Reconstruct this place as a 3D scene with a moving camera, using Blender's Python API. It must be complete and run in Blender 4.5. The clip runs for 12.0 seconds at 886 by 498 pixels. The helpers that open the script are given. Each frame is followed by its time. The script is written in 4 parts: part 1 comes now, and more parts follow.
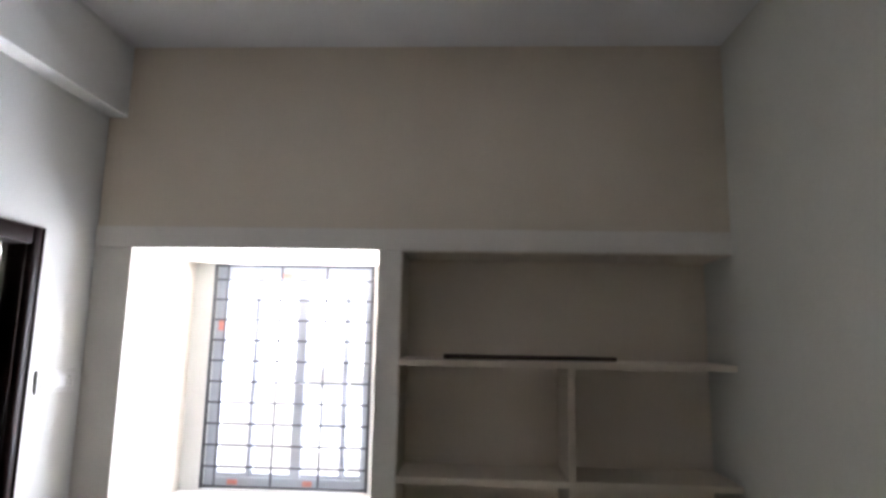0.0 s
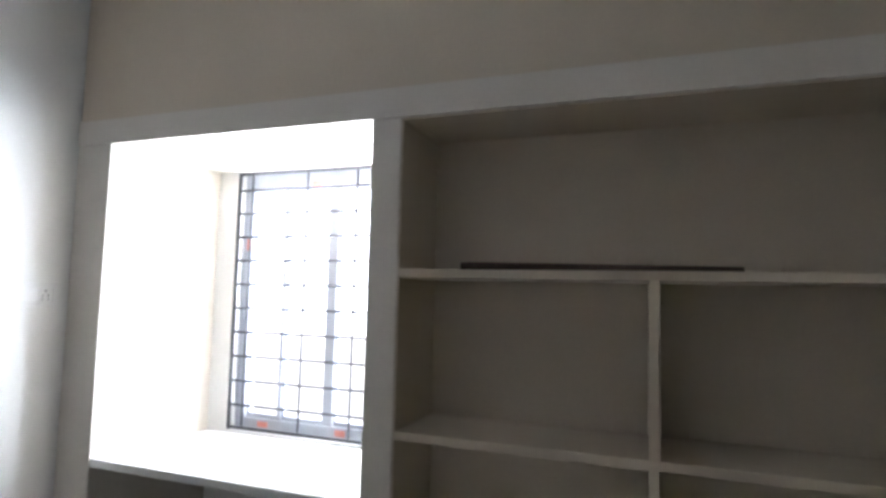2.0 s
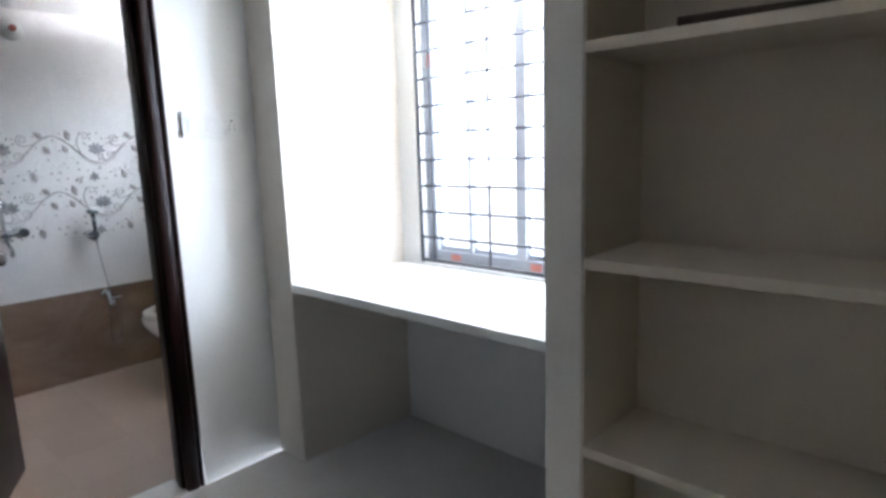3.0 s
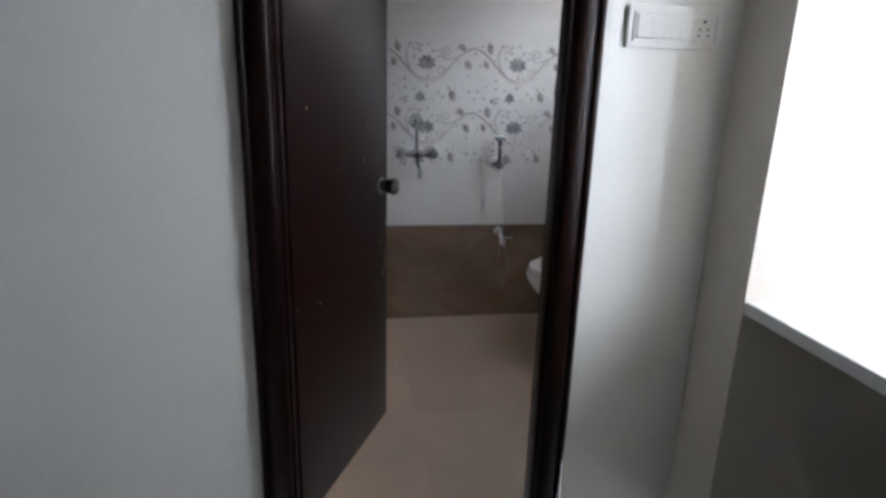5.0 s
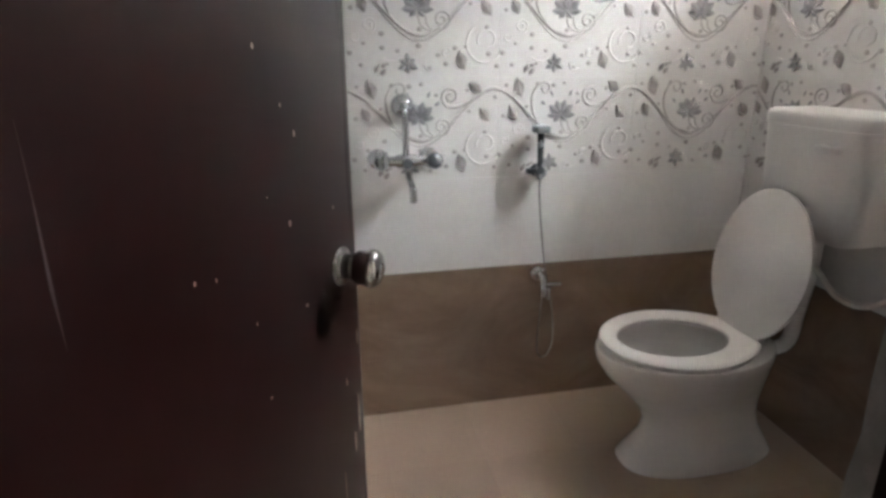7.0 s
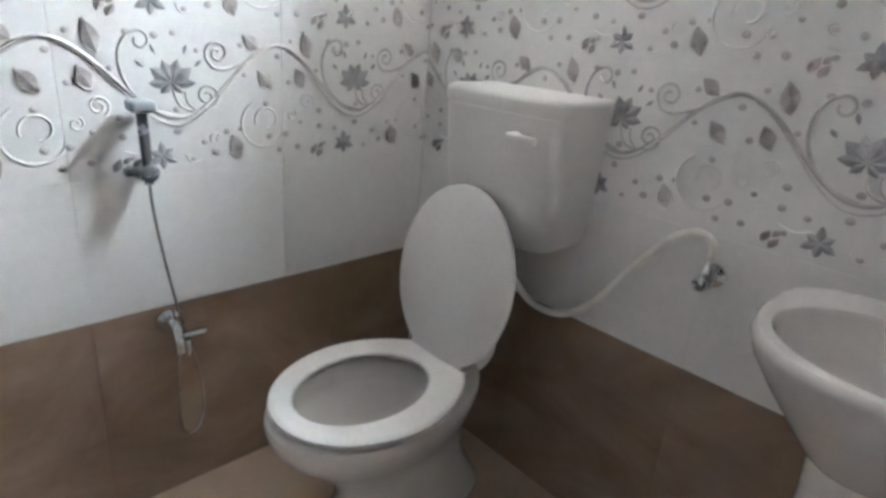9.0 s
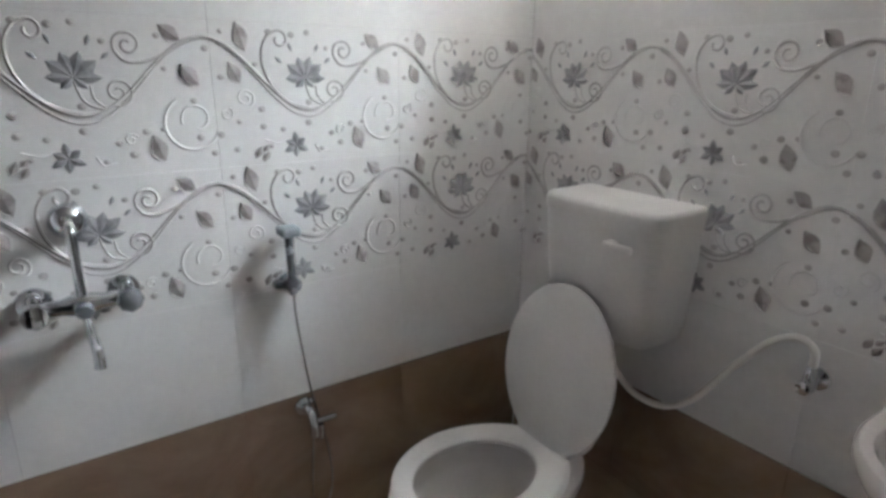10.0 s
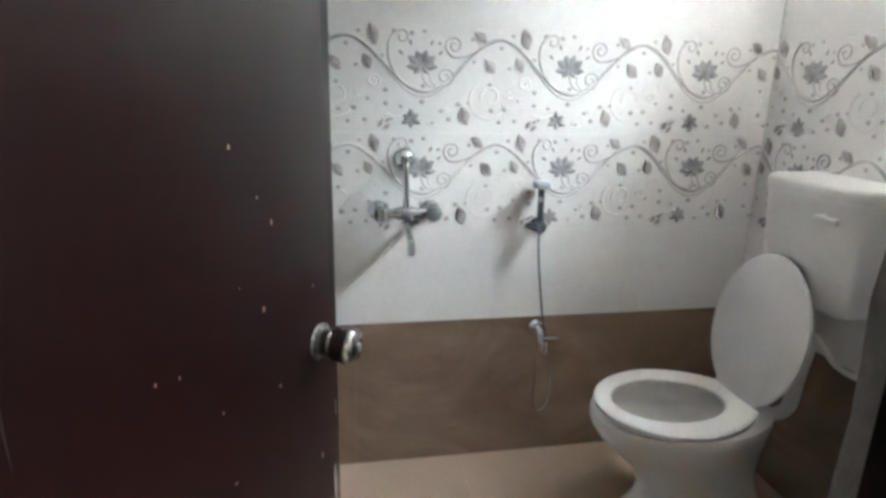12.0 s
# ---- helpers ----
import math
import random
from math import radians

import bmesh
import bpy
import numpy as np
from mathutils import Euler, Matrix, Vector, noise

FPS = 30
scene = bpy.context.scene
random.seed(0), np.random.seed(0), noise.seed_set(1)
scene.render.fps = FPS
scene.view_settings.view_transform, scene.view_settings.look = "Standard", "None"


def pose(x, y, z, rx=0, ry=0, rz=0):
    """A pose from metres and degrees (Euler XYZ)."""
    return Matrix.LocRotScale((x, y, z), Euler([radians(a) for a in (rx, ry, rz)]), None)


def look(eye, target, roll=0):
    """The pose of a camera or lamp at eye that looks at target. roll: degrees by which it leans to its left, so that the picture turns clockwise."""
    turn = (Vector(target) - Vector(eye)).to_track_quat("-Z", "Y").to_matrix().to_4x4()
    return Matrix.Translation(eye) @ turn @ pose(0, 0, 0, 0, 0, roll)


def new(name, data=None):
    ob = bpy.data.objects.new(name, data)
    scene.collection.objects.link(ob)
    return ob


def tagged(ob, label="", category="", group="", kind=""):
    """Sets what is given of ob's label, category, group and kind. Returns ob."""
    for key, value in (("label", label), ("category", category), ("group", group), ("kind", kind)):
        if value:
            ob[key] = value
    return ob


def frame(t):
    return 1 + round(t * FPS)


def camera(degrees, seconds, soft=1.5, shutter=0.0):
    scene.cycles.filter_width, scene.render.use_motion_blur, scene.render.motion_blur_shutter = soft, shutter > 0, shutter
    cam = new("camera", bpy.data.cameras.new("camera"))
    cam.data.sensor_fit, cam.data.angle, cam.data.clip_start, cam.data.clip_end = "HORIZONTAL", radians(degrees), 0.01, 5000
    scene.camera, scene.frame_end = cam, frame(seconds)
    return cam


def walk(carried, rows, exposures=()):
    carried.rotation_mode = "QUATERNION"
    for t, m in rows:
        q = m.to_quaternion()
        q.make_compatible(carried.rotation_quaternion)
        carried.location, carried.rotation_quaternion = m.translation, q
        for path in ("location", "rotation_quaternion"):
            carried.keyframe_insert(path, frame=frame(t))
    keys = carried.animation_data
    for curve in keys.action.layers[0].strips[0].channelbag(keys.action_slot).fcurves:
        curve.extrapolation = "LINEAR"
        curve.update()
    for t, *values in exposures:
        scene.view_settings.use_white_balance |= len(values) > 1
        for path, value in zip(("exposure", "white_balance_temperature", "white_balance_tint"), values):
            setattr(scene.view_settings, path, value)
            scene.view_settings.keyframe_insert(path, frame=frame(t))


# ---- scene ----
cam = camera(74.1, 12.0, soft=3.2)
PATH = [
    (0, (1.832, -2.765, 1.657), (1.74, -0.79, 1.953), 1.1),
    (0.5, (1.903, -2.572, 1.677), (1.486, -0.674, 2.153), 2.3),
    (1, (2.103, -2.268, 1.646), (1.531, -0.411, 2.119), 2.7),
    (1.5, (2.302, -2.03, 1.57), (1.665, -0.172, 1.948), 1.9),
    (2, (2.325, -1.761, 1.468), (1.625, 0.106, 1.626), 1.4),
    (2.5, (2.266, -1.531, 1.406), (1.451, 0.289, 1.257), 0.4),
    (3, (2.232, -1.311, 1.31), (0.899, 0.142, 0.975), -1.9),
    (3.3, (2.216, -1.255, 1.315), (0.758, 0.061, 0.941), -1.2),
    (3.5, (2.166, -1.218, 1.342), (0.6, -0.058, 0.895), -1.5),
    (3.7, (2.077, -1.18, 1.321), (0.428, -0.151, 0.849), -0.3),
    (5.5, (1.064, -0.965, 1.287), (-0.843, -0.716, 0.737), 1.1),
    (6, (0.688, -0.985, 1.29), (-1.215, -0.714, 0.741), 0.3),
    (6.5, (0.429, -0.939, 1.264), (-1.464, -0.63, 0.696), -0.3),
    (8.5, (-0.183, -0.65, 1.208), (-1.71, 0.407, 0.466), 3.9),
    (9, (-0.259, -0.573, 1.218), (-1.579, 0.753, 0.51), 4.9),
    (9.5, (-0.26, -0.592, 1.261), (-1.496, 0.823, 0.574), 4.2),
    (10, (-0.214, -0.658, 1.389), (-1.777, 0.447, 0.808), 0.7),
    (10.5, (-0.136, -0.767, 1.547), (-1.898, 0.119, 1.216), -1.5),
    (11, (0.016, -0.813, 1.59), (-1.875, -0.205, 1.359), -1.1),
    (11.5, (0.134, -0.853, 1.429), (-1.792, -0.407, 1.126), 0.0),
    (12, (0.23, -0.822, 1.317), (-1.664, -0.468, 0.781), 1.4),
]
walk(cam, [(t, look(eye, target, roll)) for t, eye, target, roll in PATH],
     exposures=[(0.0, 1.55, 6050, 17), (1.5, 1.53, 6050, 15), (2.5, 1.7, 5650, 13), (3.5, 1.25, 5600, 12), (5.5, 0.9, 6000, 13), (6.0, 1.25, 6200, 13), (6.5, 1.55, 6500, 14), (8.5, 2.1, 5850, 8), (9.5, 1.85, 5900, 9), (10.0, 1.45, 6000, 10), (10.5, 1.45, 6250, 11), (11.0, 1.7, 6350, 11), (12.0, 2.15, 6000, 7)])

# ---- world, sun, daylight in the openings ----
world = bpy.data.worlds.new("world")
scene.world = world
world.use_nodes = True
wn = world.node_tree
sky = wn.nodes.new("ShaderNodeTexSky")
sky.sky_type = "NISHITA"
sky.sun_disc = False
sky.sun_elevation = radians(48)
sky.sun_rotation = radians(200)
wn.nodes["Background"].inputs[1].default_value = 0.15
wn.links.new(sky.outputs[0], wn.nodes["Background"].inputs[0])

sun_data = bpy.data.lights.new("sun", "SUN")
sun_data.energy, sun_data.angle, sun_data.color = 4.0, radians(12), (1.0, 0.95, 0.88)
sun = new("sun", sun_data)
sun.matrix_world = look((2, -8, 9), (0, 0, 0))


def daylight(name, eye, target, w, h, watts, color, spread=180):
    d = bpy.data.lights.new(name, "AREA")
    d.shape, d.size, d.size_y, d.energy, d.color = "RECTANGLE", w, h, watts, color
    d.spread = radians(spread)
    ob = new(name, d)
    ob.matrix_world = look(eye, target)
    return ob


daylight("window_daylight", (1.95, 1.7, 1.45), (1.45, 0.0, 1.4), 1.5, 2.6, 106, (0.93, 0.965, 1.0))
# light thrown up by the sunlit ground below the window
daylight("ground_daylight", (0.30, 1.6, -0.80), (1.0, -0.6, 2.6), 2.2, 1.7, 1150, (0.97, 0.98, 1.0))
# open sky above the neighbouring roofs, seen through the ventilator
daylight("ventilator_daylight", (-1.44, 0.95, 2.47), (-1.26, 0.66, 1.95), 1.5, 0.55, 360, (0.91, 0.965, 1.0))
# sunlit ground below the ventilator
daylight("ventilator_ground_daylight", (-1.35, 1.10, 1.45), (-1.20, 0.66, 1.95), 2.0, 0.75, 1080, (1.0, 0.93, 0.85))

# ---- materials ----
def nodes_of(name):
    m = bpy.data.materials.new(name)
    m.use_nodes = True
    return m, m.node_tree, m.node_tree.nodes["Principled BSDF"]


def mixed(nt, fac, a, b):
    n = nt.nodes.new("ShaderNodeMix")
    n.data_type = "RGBA"
    nt.links.new(fac, n.inputs[0])
    for sock, v in ((n.inputs[6], a), (n.inputs[7], b)):
        if isinstance(v, tuple):
            sock.default_value = (*v, 1)
        else:
            nt.links.new(v, sock)
    return n.outputs[2]


def noise_tex(nt, scale, detail=4.0, rough=0.55, distort=0.0, stretch=(1, 1, 1)):
    co = nt.nodes.new("ShaderNodeNewGeometry")
    mp = nt.nodes.new("ShaderNodeMapping")
    mp.inputs["Scale"].default_value = stretch
    n = nt.nodes.new("ShaderNodeTexNoise")
    n.inputs["Scale"].default_value, n.inputs["Detail"].default_value = scale, detail
    n.inputs["Roughness"].default_value, n.inputs["Distortion"].default_value = rough, distort
    nt.links.new(co.outputs["Position"], mp.inputs[0])
    nt.links.new(mp.outputs[0], n.inputs["Vector"])
    return n.outputs[0]


def ramp(nt, fac, lo, hi):
    r = nt.nodes.new("ShaderNodeMapRange")
    r.inputs["From Min"].default_value, r.inputs["From Max"].default_value = lo, hi
    nt.links.new(fac, r.inputs["Value"])
    return r.outputs[0]


def bump(nt, bsdf, fac, strength, dist):
    b = nt.nodes.new("ShaderNodeBump")
    b.inputs["Strength"].default_value, b.inputs["Distance"].default_value = strength, dist
    nt.links.new(fac, b.inputs["Height"])
    nt.links.new(b.outputs[0], bsdf.inputs["Normal"])


def surface(name, a, b, rough, scale, fine=120.0, relief=0.15, depth=0.001, metal=0.0, coat=0.0,
            rough_spread=0.08, stretch=(1, 1, 1), distort=0.0, lo=0.35, hi=0.65, spec=0.5, per_piece=0.0):
    """Two-scale procedural surface: broad tone a..b, fine grain, roughness drift and relief."""
    m, nt, bsdf = nodes_of(name)
    broad = ramp(nt, noise_tex(nt, scale, 5.0, 0.6, distort, stretch), lo, hi)
    grain = noise_tex(nt, fine, 3.0, 0.6, 0.0, stretch)
    col = mixed(nt, broad, a, b)
    mul = nt.nodes.new("ShaderNodeMix")
    mul.data_type, mul.blend_type = "RGBA", "MULTIPLY"
    mul.inputs[0].default_value = 0.12
    nt.links.new(col, mul.inputs[6])
    nt.links.new(grain, mul.inputs[7])
    out = mul.outputs[2]
    if per_piece:
        info = nt.nodes.new("ShaderNodeObjectInfo")
        hsv = nt.nodes.new("ShaderNodeHueSaturation")
        val = nt.nodes.new("ShaderNodeMapRange")
        val.inputs["To Min"].default_value, val.inputs["To Max"].default_value = 1 - per_piece, 1 + per_piece
        nt.links.new(info.outputs["Random"], val.inputs["Value"])
        nt.links.new(val.outputs[0], hsv.inputs["Value"])
        nt.links.new(out, hsv.inputs["Color"])
        out = hsv.outputs[0]
    nt.links.new(out, bsdf.inputs["Base Color"])
    rr = nt.nodes.new("ShaderNodeMapRange")
    rr.inputs["To Min"].default_value, rr.inputs["To Max"].default_value = max(0.02, rough - rough_spread), rough + rough_spread
    nt.links.new(broad, rr.inputs["Value"])
    nt.links.new(rr.outputs[0], bsdf.inputs["Roughness"])
    bsdf.inputs["Metallic"].default_value = metal
    bsdf.inputs["Specular IOR Level"].default_value = spec
    bsdf.inputs["Coat Weight"].default_value = coat
    bsdf.inputs["Coat Roughness"].default_value = 0.12
    if relief:
        bump(nt, bsdf, grain, relief, depth)
    return m


PAINT = surface("white_wall_paint", (0.74, 0.74, 0.71), (0.79, 0.79, 0.76), 0.55, 1.3, 90, 0.25, 0.0015)
CREAM = surface("cream_wall_paint", (0.60, 0.51, 0.395), (0.66, 0.57, 0.45), 0.6, 1.1, 90, 0.25, 0.0015)
TRIMW = surface("band_paint", (0.68, 0.63, 0.555), (0.73, 0.68, 0.605), 0.55, 2.0, 90, 0.2, 0.0015)
OLIVE = surface("pale_olive_wall_paint", (0.55, 0.54, 0.465), (0.61, 0.60, 0.52), 0.6, 1.2, 90, 0.25, 0.0015)
CEIL = surface("ceiling_paint", (0.74, 0.73, 0.72), (0.80, 0.79, 0.78), 0.8, 0.9, 70, 0.2, 0.001)
SILLM = surface("sill_paint", (0.76, 0.76, 0.74), (0.82, 0.82, 0.80), 0.4, 2.5, 80, 0.15, 0.001)
FLOORM = surface("dusty_floor", (0.52, 0.50, 0.47), (0.61, 0.59, 0.555), 0.42, 1.8, 45, 0.2, 0.001)
GROUT = surface("grout", (0.58, 0.56, 0.53), (0.66, 0.64, 0.61), 0.85, 8, 150, 0.3, 0.001)
TILEW = surface("white_glazed_tile", (0.76, 0.745, 0.72), (0.83, 0.815, 0.79), 0.07, 3.0, 60, 0.03, 0.0005, per_piece=0.015, spec=0.26, rough_spread=0.02)
TILEB = surface("brown_glazed_tile", (0.160, 0.109, 0.075), (0.240, 0.170, 0.122), 0.22, 2.2, 40, 0.05, 0.0006, per_piece=0.006, distort=1.2, stretch=(1, 1, 1.6), rough_spread=0.05)
TILEF = surface("beige_floor_tile", (0.27, 0.195, 0.145), (0.335, 0.25, 0.19), 0.40, 1.3, 60, 0.12, 0.0008, per_piece=0.05, rough_spread=0.02, lo=0.2, hi=0.8)
VINE = surface("taupe_relief", (0.42, 0.40, 0.38), (0.53, 0.50, 0.48), 0.3, 14, 200, 0.1, 0.0004)
LEAFM = surface("taupe_leaf_relief", (0.30, 0.27, 0.26), (0.46, 0.42, 0.40), 0.3, 30, 200, 0.1, 0.0004)
DOTM = surface("pale_taupe_dot", (0.42, 0.39, 0.37), (0.54, 0.51, 0.49), 0.3, 40, 200, 0.1, 0.0004)
SPRAYG = surface("grey_plastic", (0.27, 0.30, 0.31), (0.34, 0.37, 0.38), 0.45, 8, 120, 0.03, 0.0004)
FLOWER = surface("grey_flower_relief", (0.245, 0.245, 0.25), (0.37, 0.36, 0.36), 0.3, 32, 200, 0.1, 0.0004)
WOOD = surface("dark_varnished_wood", (0.0054, 0.0015, 0.0013), (0.0082, 0.0023, 0.0020), 0.31, 2.2, 60, 0.02, 0.0004, coat=0.0, spec=0.14, stretch=(3, 3, 0.3), rough_spread=0.015)
SCUFF = surface("scuffed_varnish", (0.016, 0.010, 0.010), (0.028, 0.020, 0.019), 0.6, 60, 200, 0.1, 0.0003)
EDGEM = surface("pale_leaf_edge", (0.34, 0.31, 0.28), (0.46, 0.43, 0.40), 0.7, 12, 120, 0.2, 0.0005)
CHIP = surface("bare_chip", (0.36, 0.31, 0.26), (0.50, 0.45, 0.39), 0.8, 60, 200, 0.2, 0.0005)
CHROME = surface("chrome", (0.62, 0.64, 0.66), (0.74, 0.75, 0.76), 0.12, 20, 200, 0.02, 0.0003, metal=1.0, rough_spread=0.04)
STEEL = surface("brushed_steel", (0.36, 0.355, 0.345), (0.48, 0.47, 0.46), 0.18, 20, 200, 0.03, 0.0003, metal=1.0, rough_spread=0.06)
DARKM = surface("dark_chrome_grip", (0.20, 0.22, 0.24), (0.30, 0.32, 0.34), 0.22, 20, 200, 0.02, 0.0003, metal=0.7)
CERAMIC = surface("white_ceramic", (0.74, 0.70, 0.66), (0.80, 0.77, 0.73), 0.14, 2.0, 60, 0.02, 0.0004, rough_spread=0.03, coat=0.3)
PLASTIC = surface("white_plastic", (0.76, 0.74, 0.71), (0.81, 0.79, 0.76), 0.42, 3.0, 80, 0.03, 0.0004)
PVC = surface("white_hose", (0.79, 0.75, 0.69), (0.85, 0.82, 0.76), 0.4, 12, 120, 0.05, 0.0004)
SWITCHM = surface("switch_plastic", (0.72, 0.72, 0.70), (0.78, 0.78, 0.76), 0.35, 6, 100, 0.02, 0.0003)
SLOTM = surface("socket_hole", (0.03, 0.03, 0.03), (0.05, 0.05, 0.05), 0.8, 20, 100, 0.0, spec=0.1)
ALU = surface("grey_window_frame", (0.36, 0.38, 0.42), (0.43, 0.45, 0.49), 0.45, 6, 100, 0.05, 0.0005, metal=0.2)
IRON = surface("grey_grill_paint", (0.035, 0.037, 0.043), (0.055, 0.058, 0.066), 0.55, 12, 120, 0.15, 0.0006)
TAPE = surface("red_tape", (0.60, 0.22, 0.17), (0.66, 0.30, 0.24), 0.5, 20, 120, 0.05)
REDCAP = surface("brick_red_plug", (0.30, 0.07, 0.045), (0.38, 0.10, 0.065), 0.5, 20, 120, 0.05)
STICK = surface("dark_brown_stick", (0.045, 0.025, 0.018), (0.075, 0.045, 0.03), 0.6, 8, 80, 0.2, 0.0006, stretch=(0.4, 4, 4))
MARBLE = surface("pale_threshold_stone", (0.50, 0.48, 0.45), (0.62, 0.60, 0.57), 0.35, 6, 60, 0.08, 0.0005, distort=1.5)
CEMENT = surface("rough_cement", (0.20, 0.18, 0.155), (0.30, 0.27, 0.235), 0.9, 16, 70, 0.8, 0.004)
FACADE = surface("far_wall_paint", (0.72, 0.71, 0.68), (0.80, 0.79, 0.76), 0.8, 0.4, 8, 0.1)
ROOFM = surface("far_roof", (0.30, 0.27, 0.25), (0.38, 0.35, 0.32), 0.9, 0.6, 8, 0.1)
EARTH = surface("dry_ground", (0.42, 0.39, 0.34), (0.50, 0.46, 0.40), 0.95, 0.2, 3, 0.3)
DARKGLASS = surface("far_window_glass", (0.33, 0.35, 0.37), (0.40, 0.42, 0.44), 0.25, 1, 8, 0.0)

GLASS, gnt, gb = nodes_of("clear_glass")
gb.inputs["Base Color"].default_value = (0.95, 0.97, 0.97, 1)
gb.inputs["Transmission Weight"].default_value, gb.inputs["Roughness"].default_value, gb.inputs["IOR"].default_value = 1.0, 0.02, 1.45


# ---- building helpers ----
def put(name, bm, mat, smooth=False):
    me = bpy.data.meshes.new(name)
    bm.normal_update()
    bm.to_mesh(me)
    bm.free()
    for m in (mat if isinstance(mat, (list, tuple)) else [mat]):
        me.materials.append(m)
    if smooth:
        me.polygons.foreach_set("use_smooth", [True] * len(me.polygons))
        me.set_sharp_from_angle(angle=radians(40))
    return new(name, me)


def part(name, bm, mat, parent, label="", smooth=False):
    ob = put(name, bm, mat, smooth)
    ob.parent = parent
    ob.matrix_parent_inverse = parent.matrix_basis.inverted() if parent.parent is None else (parent.parent.matrix_basis @ parent.matrix_parent_inverse @ parent.matrix_basis).inverted()
    if label:
        tagged(ob, label)
    return ob


def thing(name, x, y, z, label, category, group="", kind=""):
    ob = new(name)
    ob.empty_display_size = 0.05
    ob.matrix_basis = pose(x, y, z)
    return tagged(ob, label, category, group, kind)


def box(bm, x0, x1, y0, y1, z0, z1, bevel=0.0, seg=2):
    r = bmesh.ops.create_cube(bm, size=1.0)
    for v in r["verts"]:
        v.co = Vector(((x0 + x1) / 2 + v.co.x * (x1 - x0), (y0 + y1) / 2 + v.co.y * (y1 - y0), (z0 + z1) / 2 + v.co.z * (z1 - z0)))
    if bevel:
        es = list({e for v in r["verts"] for e in v.link_edges})
        bmesh.ops.bevel(bm, geom=es, offset=bevel, segments=seg, affect="EDGES", profile=0.6)
    return bm


def boxes(rows, bevel=0.0):
    bm = bmesh.new()
    for r in rows:
        box(bm, *r, bevel=bevel)
    return bm


def loft(bm, rings, cap0=True, cap1=True):
    """Skin rings of equal length."""
    loops = [[bm.verts.new(p) for p in ring] for ring in rings]
    n = len(loops[0])
    for a, b in zip(loops, loops[1:]):
        for i in range(n):
            bm.faces.new((a[i], a[(i + 1) % n], b[(i + 1) % n], b[i]))
    if cap0:
        bm.faces.new(list(reversed(loops[0])))
    if cap1:
        bm.faces.new(loops[-1])
    return loops


def lathe(bm, axis_at, axis, profile, n=24):
    """Profile of (distance along axis, radius) turned round an axis."""
    q = Vector((0, 0, 1)).rotation_difference(Vector(axis).normalized())
    rings = []
    for d, r in profile:
        rings.append([Vector(axis_at) + q @ Vector((r * math.cos(2 * math.pi * i / n), r * math.sin(2 * math.pi * i / n), d)) for i in range(n)])
    loft(bm, rings)
    return bm


def smooth_path(pts, steps=8):
    pts = [Vector(p) for p in pts]
    out = []
    for i in range(len(pts) - 1):
        p0, p1, p2, p3 = pts[max(i - 1, 0)], pts[i], pts[i + 1], pts[min(i + 2, len(pts) - 1)]
        for k in range(steps):
            t = k / steps
            out.append(0.5 * ((2 * p1) + (p2 - p0) * t + (2 * p0 - 5 * p1 + 4 * p2 - p3) * t * t + (3 * p1 - p0 - 3 * p2 + p3) * t ** 3))
    out.append(pts[-1])
    return out


def tube(bm, pts, r, n=10, steps=8):
    path = smooth_path(pts, steps)
    rings = []
    ref = Vector((0.3, 0.5, 0.8))
    for i, p in enumerate(path):
        d = (path[min(i + 1, len(path) - 1)] - path[max(i - 1, 0)]).normalized()
        a = d.cross(ref)
        if a.length < 0.05:
            a = d.cross(Vector((1, 0, 0)))
        a.normalize()
        b = d.cross(a)
        rr = r(i / (len(path) - 1)) if callable(r) else r
        rings.append([p + rr * (a * math.cos(2 * math.pi * k / n) + b * math.sin(2 * math.pi * k / n)) for k in range(n)])
    loft(bm, rings)
    return bm


def structure(name, bm, mat, label, category, smooth=False):
    return tagged(put(name, bm, mat, smooth), label, category, kind="structure")


# ---- bedroom shell ----
H = 3.10
EAST, SOUTH = 3.05, -3.75
YB, XF = 0.592, -1.542           # tiled faces of the bathroom's outer and far walls
structure("floor", boxes([(0.02, EAST, SOUTH, 0.60, -0.12, 0.0)]), FLOORM, "dusty grey tiled bedroom floor in shade", "floor")
structure("ceiling", boxes([(-0.12, EAST + 0.12, SOUTH - 0.12, 0.85, H, H + 0.12)]), CEIL, "white painted bedroom ceiling", "ceiling")
structure("wall_west", boxes([(-0.115, 0.0, SOUTH, -1.207, -0.12, H), (-0.115, 0.0, -0.363, 0.60, -0.12, H), (-0.115, 0.0, -1.207, -0.363, 2.082, H)]),
          PAINT, "off-white painted wall with the bathroom doorway", "wall")
structure("wall_east", boxes([(EAST, EAST + 0.12, SOUTH - 0.12, 0.85, -0.12, H)]), OLIVE, "pale olive painted bedroom side wall", "wall")
structure("wall_south", boxes([(-0.115, EAST, SOUTH - 0.12, SOUTH, -0.12, H)]), PAINT, "off-white painted bedroom back wall", "wall")
structure("ceiling_beam", boxes([(0.0, 0.095, SOUTH, 0.0, 2.722, H)], 0.004), PAINT, "white painted concrete beam along the wall top", "beam")

